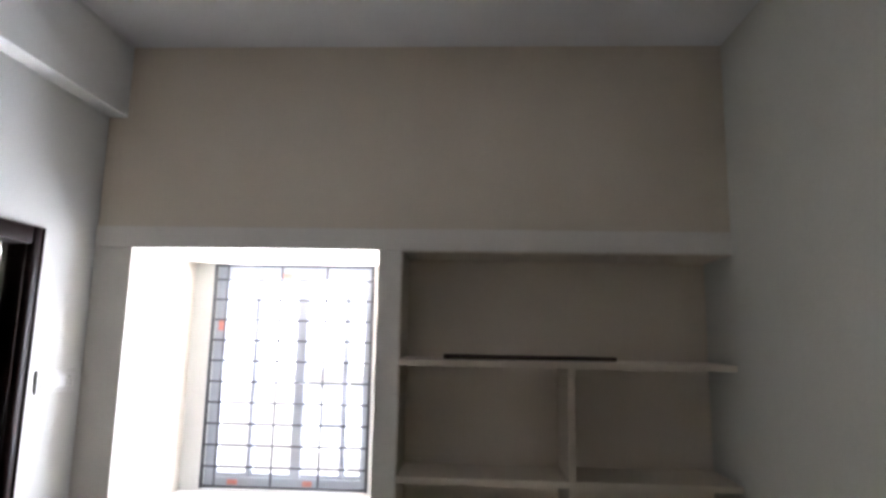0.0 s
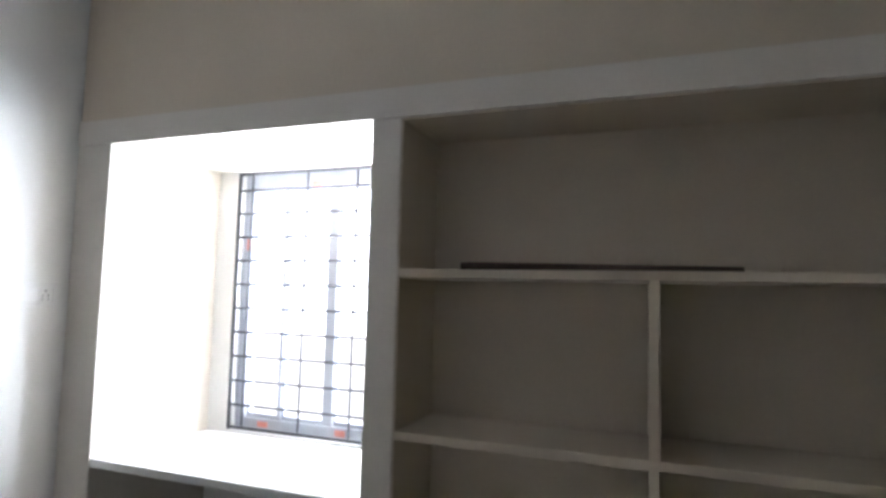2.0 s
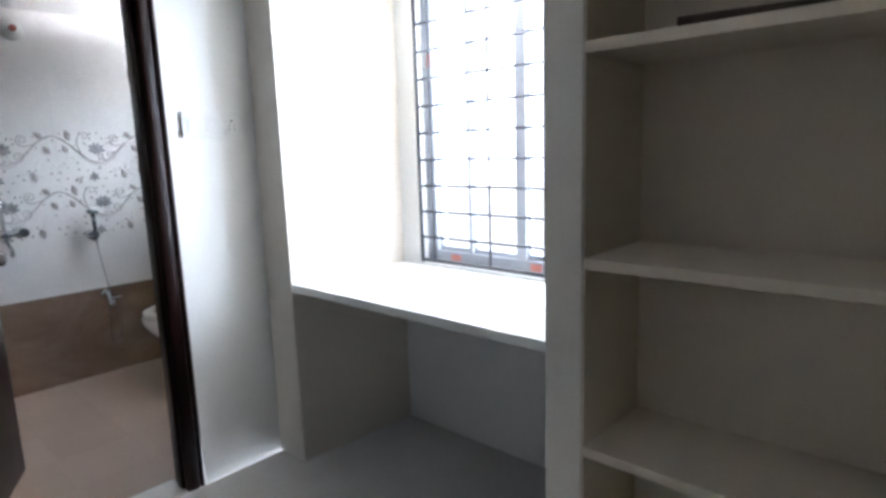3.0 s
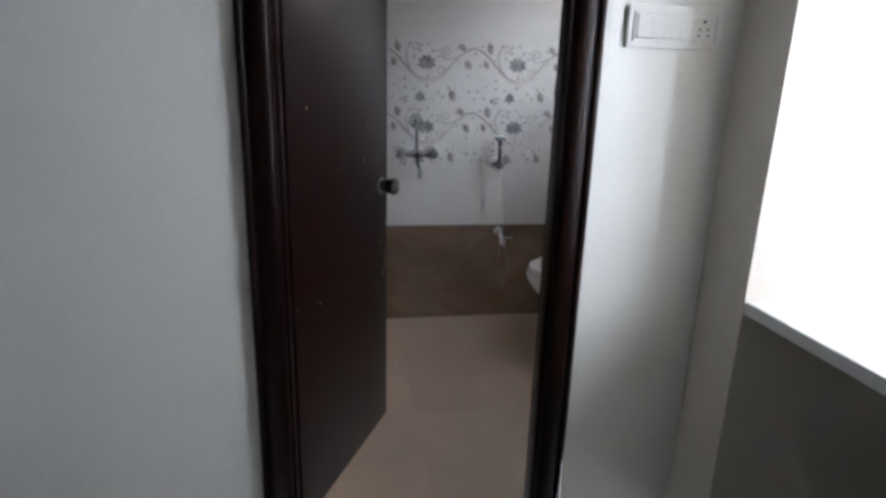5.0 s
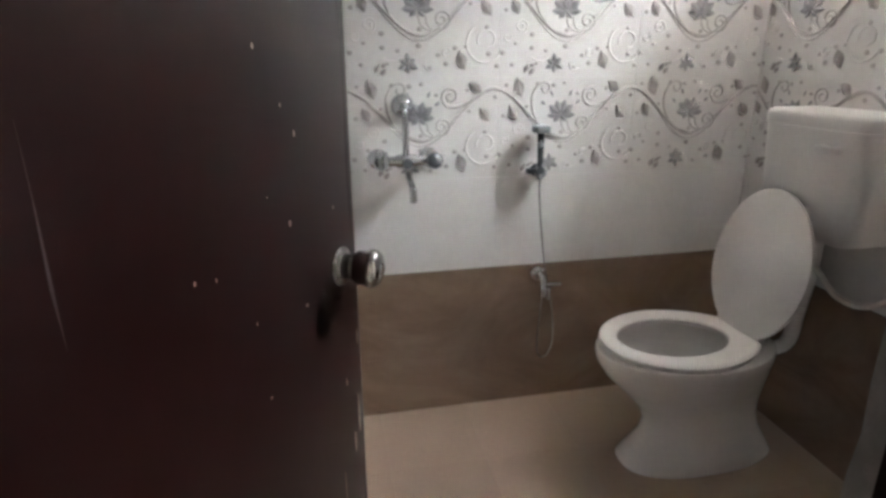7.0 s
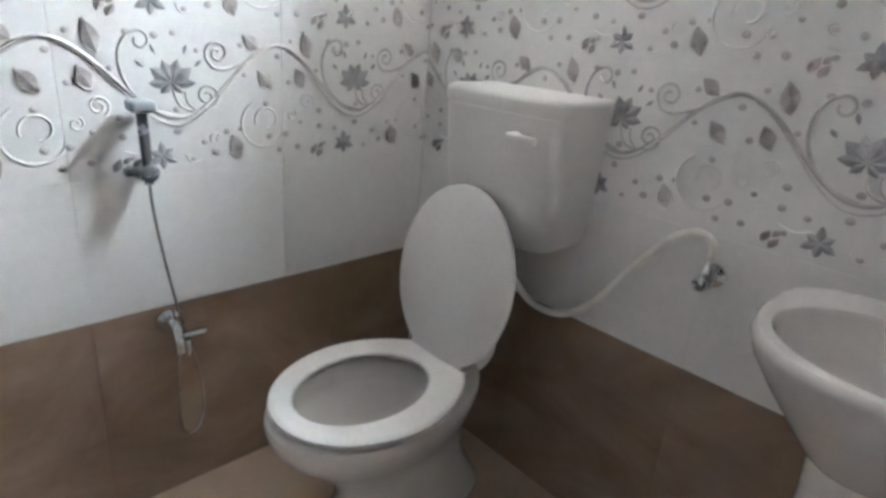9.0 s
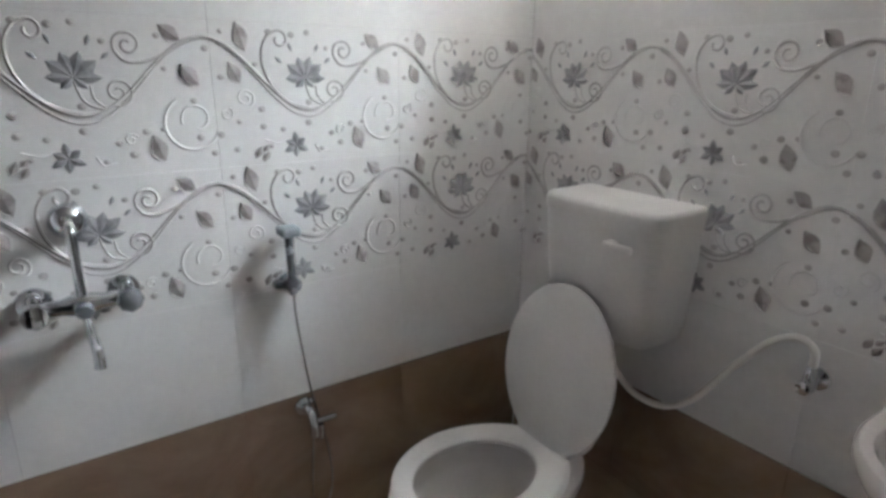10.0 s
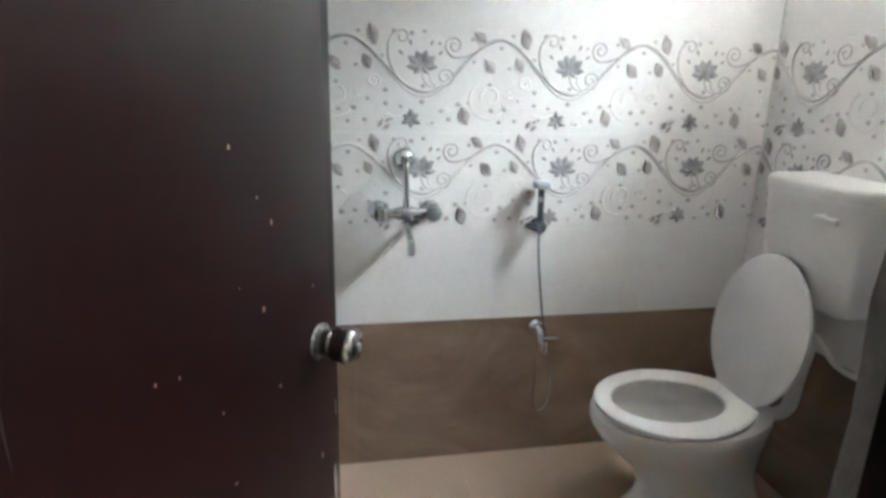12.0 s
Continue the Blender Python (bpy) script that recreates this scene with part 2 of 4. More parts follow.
WX0, WX1, WZ0, WZ1 = 0.335, 1.285, 0.797, 2.056
structure("wall_north", boxes([(-0.115, WX0, 0.60, 0.80, -0.12, H), (WX1, EAST, 0.60, 0.80, -0.12, H),
                               (WX0, WX1, 0.60, 0.80, -0.12, WZ0), (WX0, WX1, 0.60, 0.80, WZ1, H)]),
          PAINT, "white painted outer wall with the grilled window", "wall")
structure("loft_wall", boxes([(0.0, EAST, 0.0, 0.12, 2.166, H)]), CREAM, "cream painted wall above the loft slab", "wall")
structure("loft_slab", boxes([(0.0, EAST, -0.012, 0.60, 2.06, 2.166)], 0.004), TRIMW, "white painted lintel band over window and shelves", "lintel")
bm = boxes([(0.0, 0.185, -0.004, 0.60, 0.0, 2.06)])
for v in bm.verts:
    if v.co.x > 0.1 and v.co.y > 0.3:
        v.co.x = 0.224
structure("pier_west", bm, TRIMW, "white painted pier beside the window recess", "pier")
structure("pier_middle", boxes([(1.397, 1.507, -0.004, 0.60, 0.0, 2.06)], 0.004), TRIMW, "white painted pier between window recess and shelves", "pier")
structure("window_ledge", boxes([(0.183, 1.399, 0.0, 0.60, 0.752, 0.785)], 0.003), SILLM, "deep white window ledge slab in bright daylight", "ledge")

# shelf recess
structure("shelf_recess_back", boxes([(1.507, EAST, 0.33, 0.60, 0.0, 2.06)]), CREAM, "cream painted back of the shelf recess", "wall")
structure("shelf_recess_cheek", boxes([(1.506, 1.511, 0.003, 0.33, 0.0, 2.056)]), CREAM, "cream painted side of the shelf recess", "wall")
structure("shelf_recess_soffit", boxes([(1.511, EAST, 0.003, 0.33, 2.056, 2.062)]), CREAM, "cream painted underside of the band over the shelves", "wall")
for z in (1.552, 1.027, 0.515):
    tagged(put("wall_shelf", boxes([(1.507, EAST, 0.0, 0.33, z - 0.028, z)], 0.003), CREAM),
           "cream painted stone shelf slab built into the wall recess", "shelf", "recess shelves", "structure")
for z0, z1 in ((1.027, 1.524), (0.515, 0.999), (0.0, 0.487)):
    tagged(put("shelf_divider", boxes([(2.287, 2.317, 0.004, 0.33, z0, z1)], 0.003), CREAM),
           "upright cream slab dividing the recess shelves", "divider", "shelf dividers", "structure")

# stick on the top shelf
bm = bmesh.new()
tube(bm, [(1.715, 0.035, 1.5655), (2.1, 0.105, 1.565), (2.552, 0.190, 1.563)], lambda f: 0.013 - 0.002 * f, 8, 10)
tagged(put("stick", bm, STICK, True), "long dark brown wooden stick lying on the recess shelf", "stick")

# ---- window ----
win = thing("window_1", 0.81, 0.70, WZ0, "grey framed three-pane window behind an iron grill", "window", kind="structure")
FY0, FY1 = 0.665, 0.725
part("window_frame", boxes([(WX0, WX0 + 0.055, FY0, FY1, WZ0, WZ1), (WX1 - 0.055, WX1, FY0, FY1, WZ0, WZ1),
                            (WX0 + 0.055, WX1 - 0.055, FY0, FY1, WZ1 - 0.075, WZ1), (WX0 + 0.055, WX1 - 0.055, FY0, FY1, WZ0, WZ0 + 0.05)], 0.003), ALU, win)
bars = ((0.585, 0.010), (0.855, 0.026), (1.120, 0.010))
for x, hw in bars:
    part("mullion", boxes([(x - hw, x + hw, FY0 + 0.005, FY1 - 0.005, WZ0 + 0.05, WZ1 - 0.075)], 0.003), ALU, win)
edges = [(WX0 + 0.055, 0.0), *bars, (WX1 - 0.055, 0.0)]
for (a, ha), (b, hb) in zip(edges, edges[1:]):
    a, b = a + ha, b - hb
    sash = part("sash", boxes([(a, a + 0.009, 0.685, 0.71, WZ0 + 0.05, WZ1 - 0.075), (b - 0.009, b, 0.685, 0.71, WZ0 + 0.05, WZ1 - 0.075),
                               (a + 0.009, b - 0.009, 0.685, 0.71, WZ1 - 0.095, WZ1 - 0.075), (a + 0.009, b - 0.009, 0.685, 0.71, WZ0 + 0.05, WZ0 + 0.070)]), ALU, win)
    pane = part("pane", boxes([(a + 0.009, b - 0.009, 0.695, 0.70, WZ0 + 0.070, WZ1 - 0.095)]), GLASS, sash)
    pane.visible_shadow = False
for x, z, w, h in ((0.755, 1.995, 0.055, 0.032), (0.372, 1.70, 0.03, 0.06), (0.50, 0.822, 0.06, 0.028), (0.93, 0.822, 0.055, 0.03)):
    part("tape_piece", boxes([(x - w / 2, x + w / 2, FY0 - 0.002, FY0 + 0.001, z - h / 2, z + h / 2)]), TAPE, win, "faded red sticky tape")

grill = thing("window_grill", 0.81, 0.61, WZ0, "grey painted iron bar grill fixed in the window opening", "grill")
for x in (WX0 + 0.010, WX1 - 0.010):
    part("side_bar", boxes([(x - 0.010, x + 0.010, 0.604, 0.612, WZ0, WZ1)], 0.002), IRON, grill)
for z in (WZ0 + 0.012, WZ1 - 0.008):
    part("rail", boxes([(WX0 + 0.02, WX1 - 0.02, 0.604, 0.612, z - 0.008, z + 0.008)], 0.002), IRON, grill)
for x in (0.415, 0.735, 1.003):
    bm = bmesh.new()
    tube(bm, [(x, 0.616, WZ0 + 0.02), (x, 0.616, WZ1 - 0.016)], 0.0062, 8, 2)
    part("upright_bar", bm, IRON, grill, smooth=True)
for k in range(10):
    z = 1.965 - 0.1165 * k
    bm = bmesh.new()
    tube(bm, [(WX0 + 0.018, 0.607, z), (WX1 - 0.018, 0.607, z)], 0.0062, 8, 2)
    part("cross_bar", bm, IRON, grill, smooth=True)

# ---- bathroom door ----
door = thing("door_1", -0.03, -0.785, 0.0, "dark brown varnished wooden door standing half open into the bathroom", "door", kind="structure")
JX0, JX1 = -0.085, 0.022
# moulded section of a jamb: (distance from the wall edge, depth into the room)
SECTION = ((0.0, JX0), (0.0, 0.011), (0.003, 0.0165), (0.008, 0.0205), (0.013, 0.021), (0.018, 0.0185), (0.021, 0.0135), (0.0235, 0.0135), (0.026, 0.018), (0.031, 0.022),
           (0.056, 0.022), (0.064, 0.0205), (0.0705, 0.0165), (0.075, 0.010), (0.077, 0.002), (0.077, JX0))
for y0, y1, s in ((-1.207, -1.13, 1), (-0.44, -0.363, -1)):
    wall_y = y0 if s > 0 else y1
    bm = bmesh.new()
    ring = [(x, wall_y + s * e) for e, x in SECTION]
    loft(bm, [[(x, y, z) for x, y in ring] for z in (0.0, 0.7, 1.4, 2.082)])
    bmesh.ops.recalc_face_normals(bm, faces=bm.faces)
    part("jamb", bm, WOOD, door, smooth=True)
    yi = y1 if s > 0 else y0
    bm = bmesh.new()
    box(bm, JX0 + 0.042, JX1 - 0.020, min(yi, yi + s * 0.012), max(yi, yi + s * 0.012), 0.012, 2.008, 0.003, 2)
    part("door_stop", bm, WOOD, door, smooth=True)
part("door_head", box(bmesh.new(), JX0 + 0.001, JX1 - 0.001, -1.13, -0.44, 2.006, 2.081, 0.006, 3), WOOD, door, smooth=True)

HX, HY = -0.072, -1.112
ang = radians(90 + 64)
LW, LT = 0.652, 0.032


def leaf_place(bm):
    """From leaf space (along, depth behind the room face, up) to the room."""
    m = Matrix.Translation((HX, HY, 0)) @ Matrix.Rotation(ang, 4, "Z")
    bmesh.ops.transform(bm, matrix=m, verts=bm.verts)
    return bm


leaf = part("leaf", leaf_place(box(bmesh.new(), 0, LW, 0.0, LT, 0.028, 1.998, 0.003, 2)), WOOD, door, smooth=True)
# groove of the upper panel joint, worn chips and scratches on the leaf
part("panel_joint", leaf_place(box(bmesh.new(), 0.004, LW - 0.004, -0.0004, 0.0, 1.655, 1.659)), SLOTM, leaf, "dark joint between the leaf panels")
rng = random.Random(4)
for a, z, w, h in ((0.140, 0.674, 0.010, 0.012), (0.097, 1.215, 0.007, 0.014), (0.480, 1.150, 0.004, 0.010), (0.452, 1.045, 0.008, 0.014), (0.405, 1.248, 0.005, 0.009),
                   (0.452, 1.185, 0.003, 0.006), (0.266, 1.036, 0.004, 0.008), (0.298, 1.028, 0.003, 0.008), (0.480, 0.925, 0.010, 0.008), (0.563, 0.566, 0.003, 0.10),
                   (0.578, 1.035, 0.003, 0.007), (0.012, 0.697, 0.004, 0.010), (0.590, 0.745, 0.006, 0.022), (0.373, 0.850, 0.006, 0.005), (0.406, 1.087, 0.002, 0.003), (0.36, 0.953, 0.003, 0.006), (0.632, 0.66, 0.010, 0.10), (0.612, 0.62, 0.012, 0.05), (0.640, 0.80, 0.005, 0.04)):
    bm = bmesh.new()
    k, w, h = 7, w * 0.8, h * 0.85
    ring = [(a + w * 0.5 * math.cos(2 * math.pi * i / k) * rng.uniform(0.6, 1.1), 0, z + h * 0.5 * math.sin(2 * math.pi * i / k) * rng.uniform(0.6, 1.1)) for i in range(k)]
    loft(bm, [[(x, 0.001, zz) for x, _, zz in ring], [(x, -0.0006, zz) for x, _, zz in ring]])
    part("paint_chip", leaf_place(bm), CHIP, leaf, "pale chip in the varnish")

for a, z, w, h in ((0.124, 1.12, 0.003, 0.16), (0.636, 1.12, 0.006, 0.30), (0.628, 1.36, 0.005, 0.16), (0.640, 0.45, 0.005, 0.22)):
    bm = bmesh.new()
    ring = [(a + w * rng.uniform(-0.5, 0.5) + (w / 2) * sx, z + h * (f - 0.5)) for f, sx in ((0, 0), (0.25, 1), (0.6, 1), (1, 0), (0.7, -1), (0.3, -1))]
    loft(bm, [[(x, 0.0008, zz) for x, zz in ring], [(x, -0.0003, zz) for x, zz in ring]])
    part("scuff_mark", leaf_place(bm), SCUFF, leaf, "dull scuff in the dark varnish")

# round knob set on both faces
KA, KZ = LW - 0.062, 0.942
KNOB = [(-0.001, 0.0305), (0.003, 0.0305), (0.006, 0.0285), (0.008, 0.020), (0.018, 0.0185), (0.024, 0.021), (0.030, 0.0255), (0.046, 0.0265),
        (0.0465, 0.0285), (0.0505, 0.0290), (0.0515, 0.0268), (0.0525, 0.0268), (0.0535, 0.0280), (0.057, 0.0272), (0.062, 0.0225), (0.065, 0.016), (0.066, 0.008)]
knob = part("knob", leaf_place(lathe(bmesh.new(), (KA, 0, KZ), (0, -1, 0), KNOB, 28)), STEEL, leaf, "ringed brushed steel knob", True)
part("keyhole", leaf_place(lathe(bmesh.new(), (KA, -0.0645, KZ), (0, -1, 0), [(0, 0.0075), (0.003, 0.007)], 14)), CHROME, knob, smooth=True)
part("knob", leaf_place(lathe(bmesh.new(), (KA, LT, KZ), (0, 1, 0), KNOB, 28)), STEEL, leaf, "ringed brushed steel knob", True)
part("latch_plate", leaf_place(box(bmesh.new(), LW - 0.001, LW + 0.0015, 0.006, LT - 0.006, KZ - 0.03, KZ + 0.03)), STEEL, leaf)
# strip over the leaf's end face, paler than the rest of the leaf
part("edge_strip", leaf_place(box(bmesh.new(), LW - 0.001, LW + 0.0007, 0.003, LT - 0.003, 0.031, 1.995)), EDGEM, leaf, "pale edge of the leaf")
for z in (0.25, 1.02, 1.75):
    part("hinge", lathe(bmesh.new(), (HX - 0.010, HY - 0.004, z - 0.05), (0, 0, 1), [(0, 0.007), (0.10, 0.007)], 10), STEEL, door, smooth=True)

structure("threshold", boxes([(-0.115, 0.02, -1.13, -0.44, -0.10, 0.010)], 0.004), MARBLE, "pale stone threshold strip under the bathroom door", "threshold")

# rough cement patch on the reveal beside the frame
bm = bmesh.new()
rows = []
for i in range(41):
    z = 0.02 + 2.0 * i / 40
    o = 0.007 * noise.noise(Vector((0, 0, z * 9))) + 0.004 * noise.noise(Vector((3, 0, z * 31)))
    rows.append([(-0.087, -0.374, z), (-0.087, -0.428 + o, z), (-0.122 + o, -0.424 + 1.2 * o, z), (-0.128, -0.374, z)])
loft(bm, rows)
structure("reveal_patch", bm, CEMENT, "rough grey cement edge of the bathroom wall by the door", "wall edge")

# switchboard
sw = thing("switchboard", 0.0, -0.183, 1.43, "white plastic switchboard with rockers and a socket on the wall", "switchboard")
part("plate", box(bmesh.new(), 0.0005, 0.011, -0.307, -0.060, 1.383, 1.480, 0.003, 2), SWITCHM, sw, smooth=True)
part("bezel", boxes([(0.011, 0.0145, -0.292, -0.075, 1.398, 1.402), (0.011, 0.0145, -0.292, -0.075, 1.461, 1.465), (0.011, 0.0145, -0.292, -0.288, 1.402, 1.461), (0.011, 0.0145, -0.079, -0.075, 1.402, 1.461)]), SWITCHM, sw)
for i in range(4):
    y = -0.284 + i * 0.036
    bm = box(bmesh.new(), 0.011, 0.0155, y, y + 0.033, 1.4045, 1.4585, 0.001, 1)
    for v in bm.verts:
        if v.co.x > 0.013:
            v.co.x += 0.006 * ((v.co.y - y) / 0.033)
    part("rocker", bm, SWITCHM, sw)
sock = part("socket", box(bmesh.new(), 0.011, 0.0145, -0.138, -0.083, 1.4045, 1.4585, 0.001, 1), SWITCHM, sw)
for dy, dz, r in ((0, 0.016, 0.0042), (-0.011, -0.002, 0.003), (0.011, -0.002, 0.003), (-0.012, -0.016, 0.003), (0.012, -0.016, 0.003)):
    part("pin_hole", lathe(bmesh.new(), (0.0143, -0.1105 + dy, 1.4315 + dz), (1, 0, 0), [(0, r), (0.0008, r * 0.9)], 10), SLOTM, sock)

# ---- bathroom shell ----
BX1, BY0, BC = -0.115, -1.62, 2.10   # door-side face, far end, ceiling height
VX0, VX1, VZ0, VZ1 = -1.280, -1.02, 1.820, 2.085


def floor_z(x):
    """The wet floor falls a little towards the door."""
    return 0.008 + 0.048 * (BX1 - x) / (BX1 - XF)


far_wall = structure("wall_bathroom_far", boxes([(XF - 0.12, XF - 0.004, BY0 - 0.12, 0.80, -0.12, H)]), GROUT, "bathroom wall of brown, white and floral glazed tiles", "wall")
out_wall = structure("wall_bathroom_outer", boxes([(XF - 0.004, VX0, YB + 0.004, 0.69, -0.12, H), (VX1, -0.115, YB + 0.004, 0.69, -0.12, H),
                                                   (VX0, VX1, YB + 0.004, 0.69, -0.12, VZ0), (VX0, VX1, YB + 0.004, 0.69, VZ1, H)]), GROUT,
                     "tiled outer bathroom wall with a small ventilator opening", "wall")
structure("wall_bathroom_end", boxes([(XF - 0.004, -0.115, BY0 - 0.12, BY0, -0.12, H)]), TILEW, "white tiled bathroom end wall", "wall")
structure("wall_bathroom_door_side", boxes([(-0.123, -0.116, BY0, -1.207, 0.0, BC), (-0.123, -0.116, -0.363, YB, 0.0, BC), (-0.123, -0.116, -1.207, -0.363, 2.082, BC)]), TILEW, "white tiled bathroom wall round the door", "wall")
structure("ceiling_bathroom", boxes([(XF - 0.004, -0.116, BY0, YB + 0.004, BC, BC + 0.10)]), CEIL, "white painted low bathroom ceiling slab", "ceiling")
bm = bmesh.new()
box(bm, XF - 0.004, BX1, BY0, YB + 0.004, -0.12, 0.0)
for v in bm.verts:
    if v.co.z > -0.05:
        v.co.z = floor_z(v.co.x) - 0.004
bath_floor = structure("floor_bathroom", bm, GROUT, "beige tiled bathroom floor, slightly wet-stained", "floor")

vent = thing("window_2", (VX0 + VX1) / 2, 0.70, VZ0, "small bright ventilator window under the ceiling", "window", kind="structure")
part("window_frame", boxes([(VX0, VX0 + 0.014, 0.64, 0.67, VZ0, VZ1), (VX1 - 0.014, VX1, 0.64, 0.67, VZ0, VZ1), (VX0 + 0.014, VX1 - 0.014, 0.64, 0.67, VZ0, VZ0 + 0.014), (VX0 + 0.014, VX1 - 0.014, 0.64, 0.67, VZ1 - 0.014, VZ1)]), SILLM, vent)
vp = part("pane", boxes([(VX0 + 0.014, VX1 - 0.014, 0.653, 0.657, VZ0 + 0.014, VZ1 - 0.014)]), GLASS, vent)
vp.visible_shadow = False

# ---- sanitary ware ----
def oval(cx, cy, z, rx, ry, n=40, back=1.0, sq=2.0):
    """An egg-shaped ring; back narrows or squares the wall side."""
    out = []
    for i in range(n):
        a = 2 * math.pi * i / n
        c, s = math.cos(a), math.sin(a)
        e = 2 / sq
        x = math.copysign(abs(c) ** e, c) * rx
        y = math.copysign(abs(s) ** e, s) * ry
        if s > 0:
            x *= 1 - (1 - back) * s
        out.append((cx + x, cy + y, z))
    return out


TX = -1.148
toilet = thing("toilet", TX, 0.2, floor_z(TX), "white ceramic toilet with its plastic lid raised", "toilet")
fz = floor_z(TX) - 0.008
bm = bmesh.new()
prof = [(fz, 0.235, 0.114, 0.252, 2.5), (fz + 0.012, 0.235, 0.118, 0.256, 2.5), (fz + 0.045, 0.237, 0.106, 0.236, 2.4), (fz + 0.10, 0.242, 0.086, 0.200, 2.3), (fz + 0.15, 0.240, 0.082, 0.190, 2.2),
        (fz + 0.20, 0.228, 0.094, 0.202, 2.1), (fz + 0.26, 0.200, 0.126, 0.232, 2.1), (fz + 0.315, 0.173, 0.157, 0.259, 2.1), (fz + 0.355, 0.160, 0.175, 0.272, 2.1), (fz + 0.380, 0.158, 0.182, 0.275, 2.1), (fz + 0.392, 0.158, 0.180, 0.273, 2.1), (fz + 0.396, 0.158, 0.172, 0.265, 2.1)]
rings = [oval(TX, cy, z, rx, ry, 44, 0.93, sq) for z, cy, rx, ry, sq in prof]
rings += [oval(TX, cy, z, rx, ry, 44, 1.0, 2.0) for z, cy, rx, ry in ((fz + 0.396, 0.118, 0.146, 0.190), (fz + 0.385, 0.116, 0.142, 0.186), (fz + 0.345, 0.112, 0.140, 0.186), (fz + 0.335, 0.112, 0.132, 0.176), (fz + 0.26, 0.13, 0.105, 0.140), (fz + 0.19, 0.15, 0.060, 0.075), (fz + 0.17, 0.15, 0.03, 0.04))]
loft(bm, rings)
part("bowl", bm, CERAMIC, toilet, "glossy white ceramic bowl", True)
bm = lathe(bmesh.new(), (TX, 0.15, fz + 0.186), (0, 0, 1), [(0, 0.064), (0.001, 0.064)], 28)
part("water", bm, GLASS, toilet, "still water in the bowl")
bm = bmesh.new()
sz = fz + 0.401
o = [(0.0, 0.186, 0.231, 0.134, 0.178), (0.004, 0.190, 0.235, 0.128, 0.171), (0.012, 0.193, 0.238, 0.122, 0.165), (0.018, 0.192, 0.237, 0.121, 0.163), (0.0225, 0.186, 0.231, 0.124, 0.167), (0.0235, 0.178, 0.223, 0.131, 0.174)]
ro = [oval(TX, 0.132, sz + dz, a, b, 48, 0.90) for dz, a, b, c, d in o]
ri = [oval(TX, 0.108, sz + dz, c, d, 48) for dz, a, b, c, d in o]
allr = ro + ri[::-1]
loops = [[bm.verts.new(p) for p in r] for r in allr]
for a, b in zip(loops, loops[1:] + loops[:1]):
    for i in range(48):
        bm.faces.new((a[i], a[(i + 1) % 48], b[(i + 1) % 48], b[i]))
part("seat", bm, PLASTIC, toilet, "white plastic seat ring", True)
# raised lid leaning back towards the cistern
bm = bmesh.new()
lid = [(0.0, 0.94), (0.004, 1.0), (0.012, 1.0), (0.018, 0.93)]
loft(bm, [oval(0, 0.222, h, 0.184 * k, 0.224 * k, 48, 0.97) for h, k in lid])
lean = Matrix.Translation((TX, 0.334, sz + 0.004)) @ Matrix.Rotation(radians(81), 4, "X")
bmesh.ops.transform(bm, matrix=lean, verts=bm.verts)
part("lid", bm, PLASTIC, toilet, "white plastic lid standing open", True)
for s in (-1, 1):
    part("lid_hinge", box(bmesh.new(), TX + s * 0.078 - 0.013, TX + s * 0.078 + 0.013, 0.322, 0.350, sz + 0.012, sz + 0.036, 0.006, 2), PLASTIC, toilet, smooth=True)

CX = -1.113
cistern = thing("cistern", CX, YB, 0.75, "white plastic flush cistern mounted on the tiled wall", "cistern")
bm = bmesh.new()


def slab_ring(cx, hw, y0, y1, z, bulge=0.02):
    """Rounded-front plan ring of the cistern."""
    pts = []
    for i in range(17):
        f = -1 + 2 * i / 16
        pts.append((cx + hw * math.sin(f * math.pi / 2), y0 - bulge * (1 - f * f) + 0.045 * abs(f) ** 7, z))
    pts += [(cx + hw, y1, z), (cx - hw, y1, z)]
    return pts


loft(bm, [slab_ring(CX, hw, y0, YB, z) for z, hw, y0 in ((0.752, 0.130, 0.475), (0.759, 0.145, 0.462), (0.80, 0.158, 0.448), (0.90, 0.168, 0.436), (1.03, 0.175, 0.428), (1.058, 0.176, 0.427))])
part("tank_body", bm, PLASTIC, cistern, smooth=True)
bm = bmesh.new()
loft(bm, [slab_ring(CX, hw, y0, YB, z) for z, hw, y0 in ((1.059, 0.179, 0.424), (1.085, 0.180, 0.423), (1.094, 0.177, 0.427), (1.099, 0.169, 0.435))])
part("tank_lid", bm, PLASTIC, cistern, smooth=True)
bm = bmesh.new()
box(bm, CX + 0.050, CX + 0.128, 0.388, 0.402, 1.004, 1.020, 0.005, 2)
box(bm, CX + 0.056, CX + 0.078, 0.398, 0.428, 1.002, 1.022, 0.004, 2)
part("flush_lever", bm, PLASTIC, cistern, "small white flush lever", True)
bm = bmesh.new()
tube(bm, [(CX - 0.02, 0.53, 0.742), (CX - 0.02, 0.53, 0.62), (CX - 0.035, 0.53, 0.50), (TX + 0.01, 0.505, 0.405), (TX, 0.455, 0.375), (TX, 0.415, 0.372)], 0.021, 14, 6)
tagged(put("flush_pipe", bm, PLASTIC, True), "white bent flush pipe from cistern to toilet", "pipe")

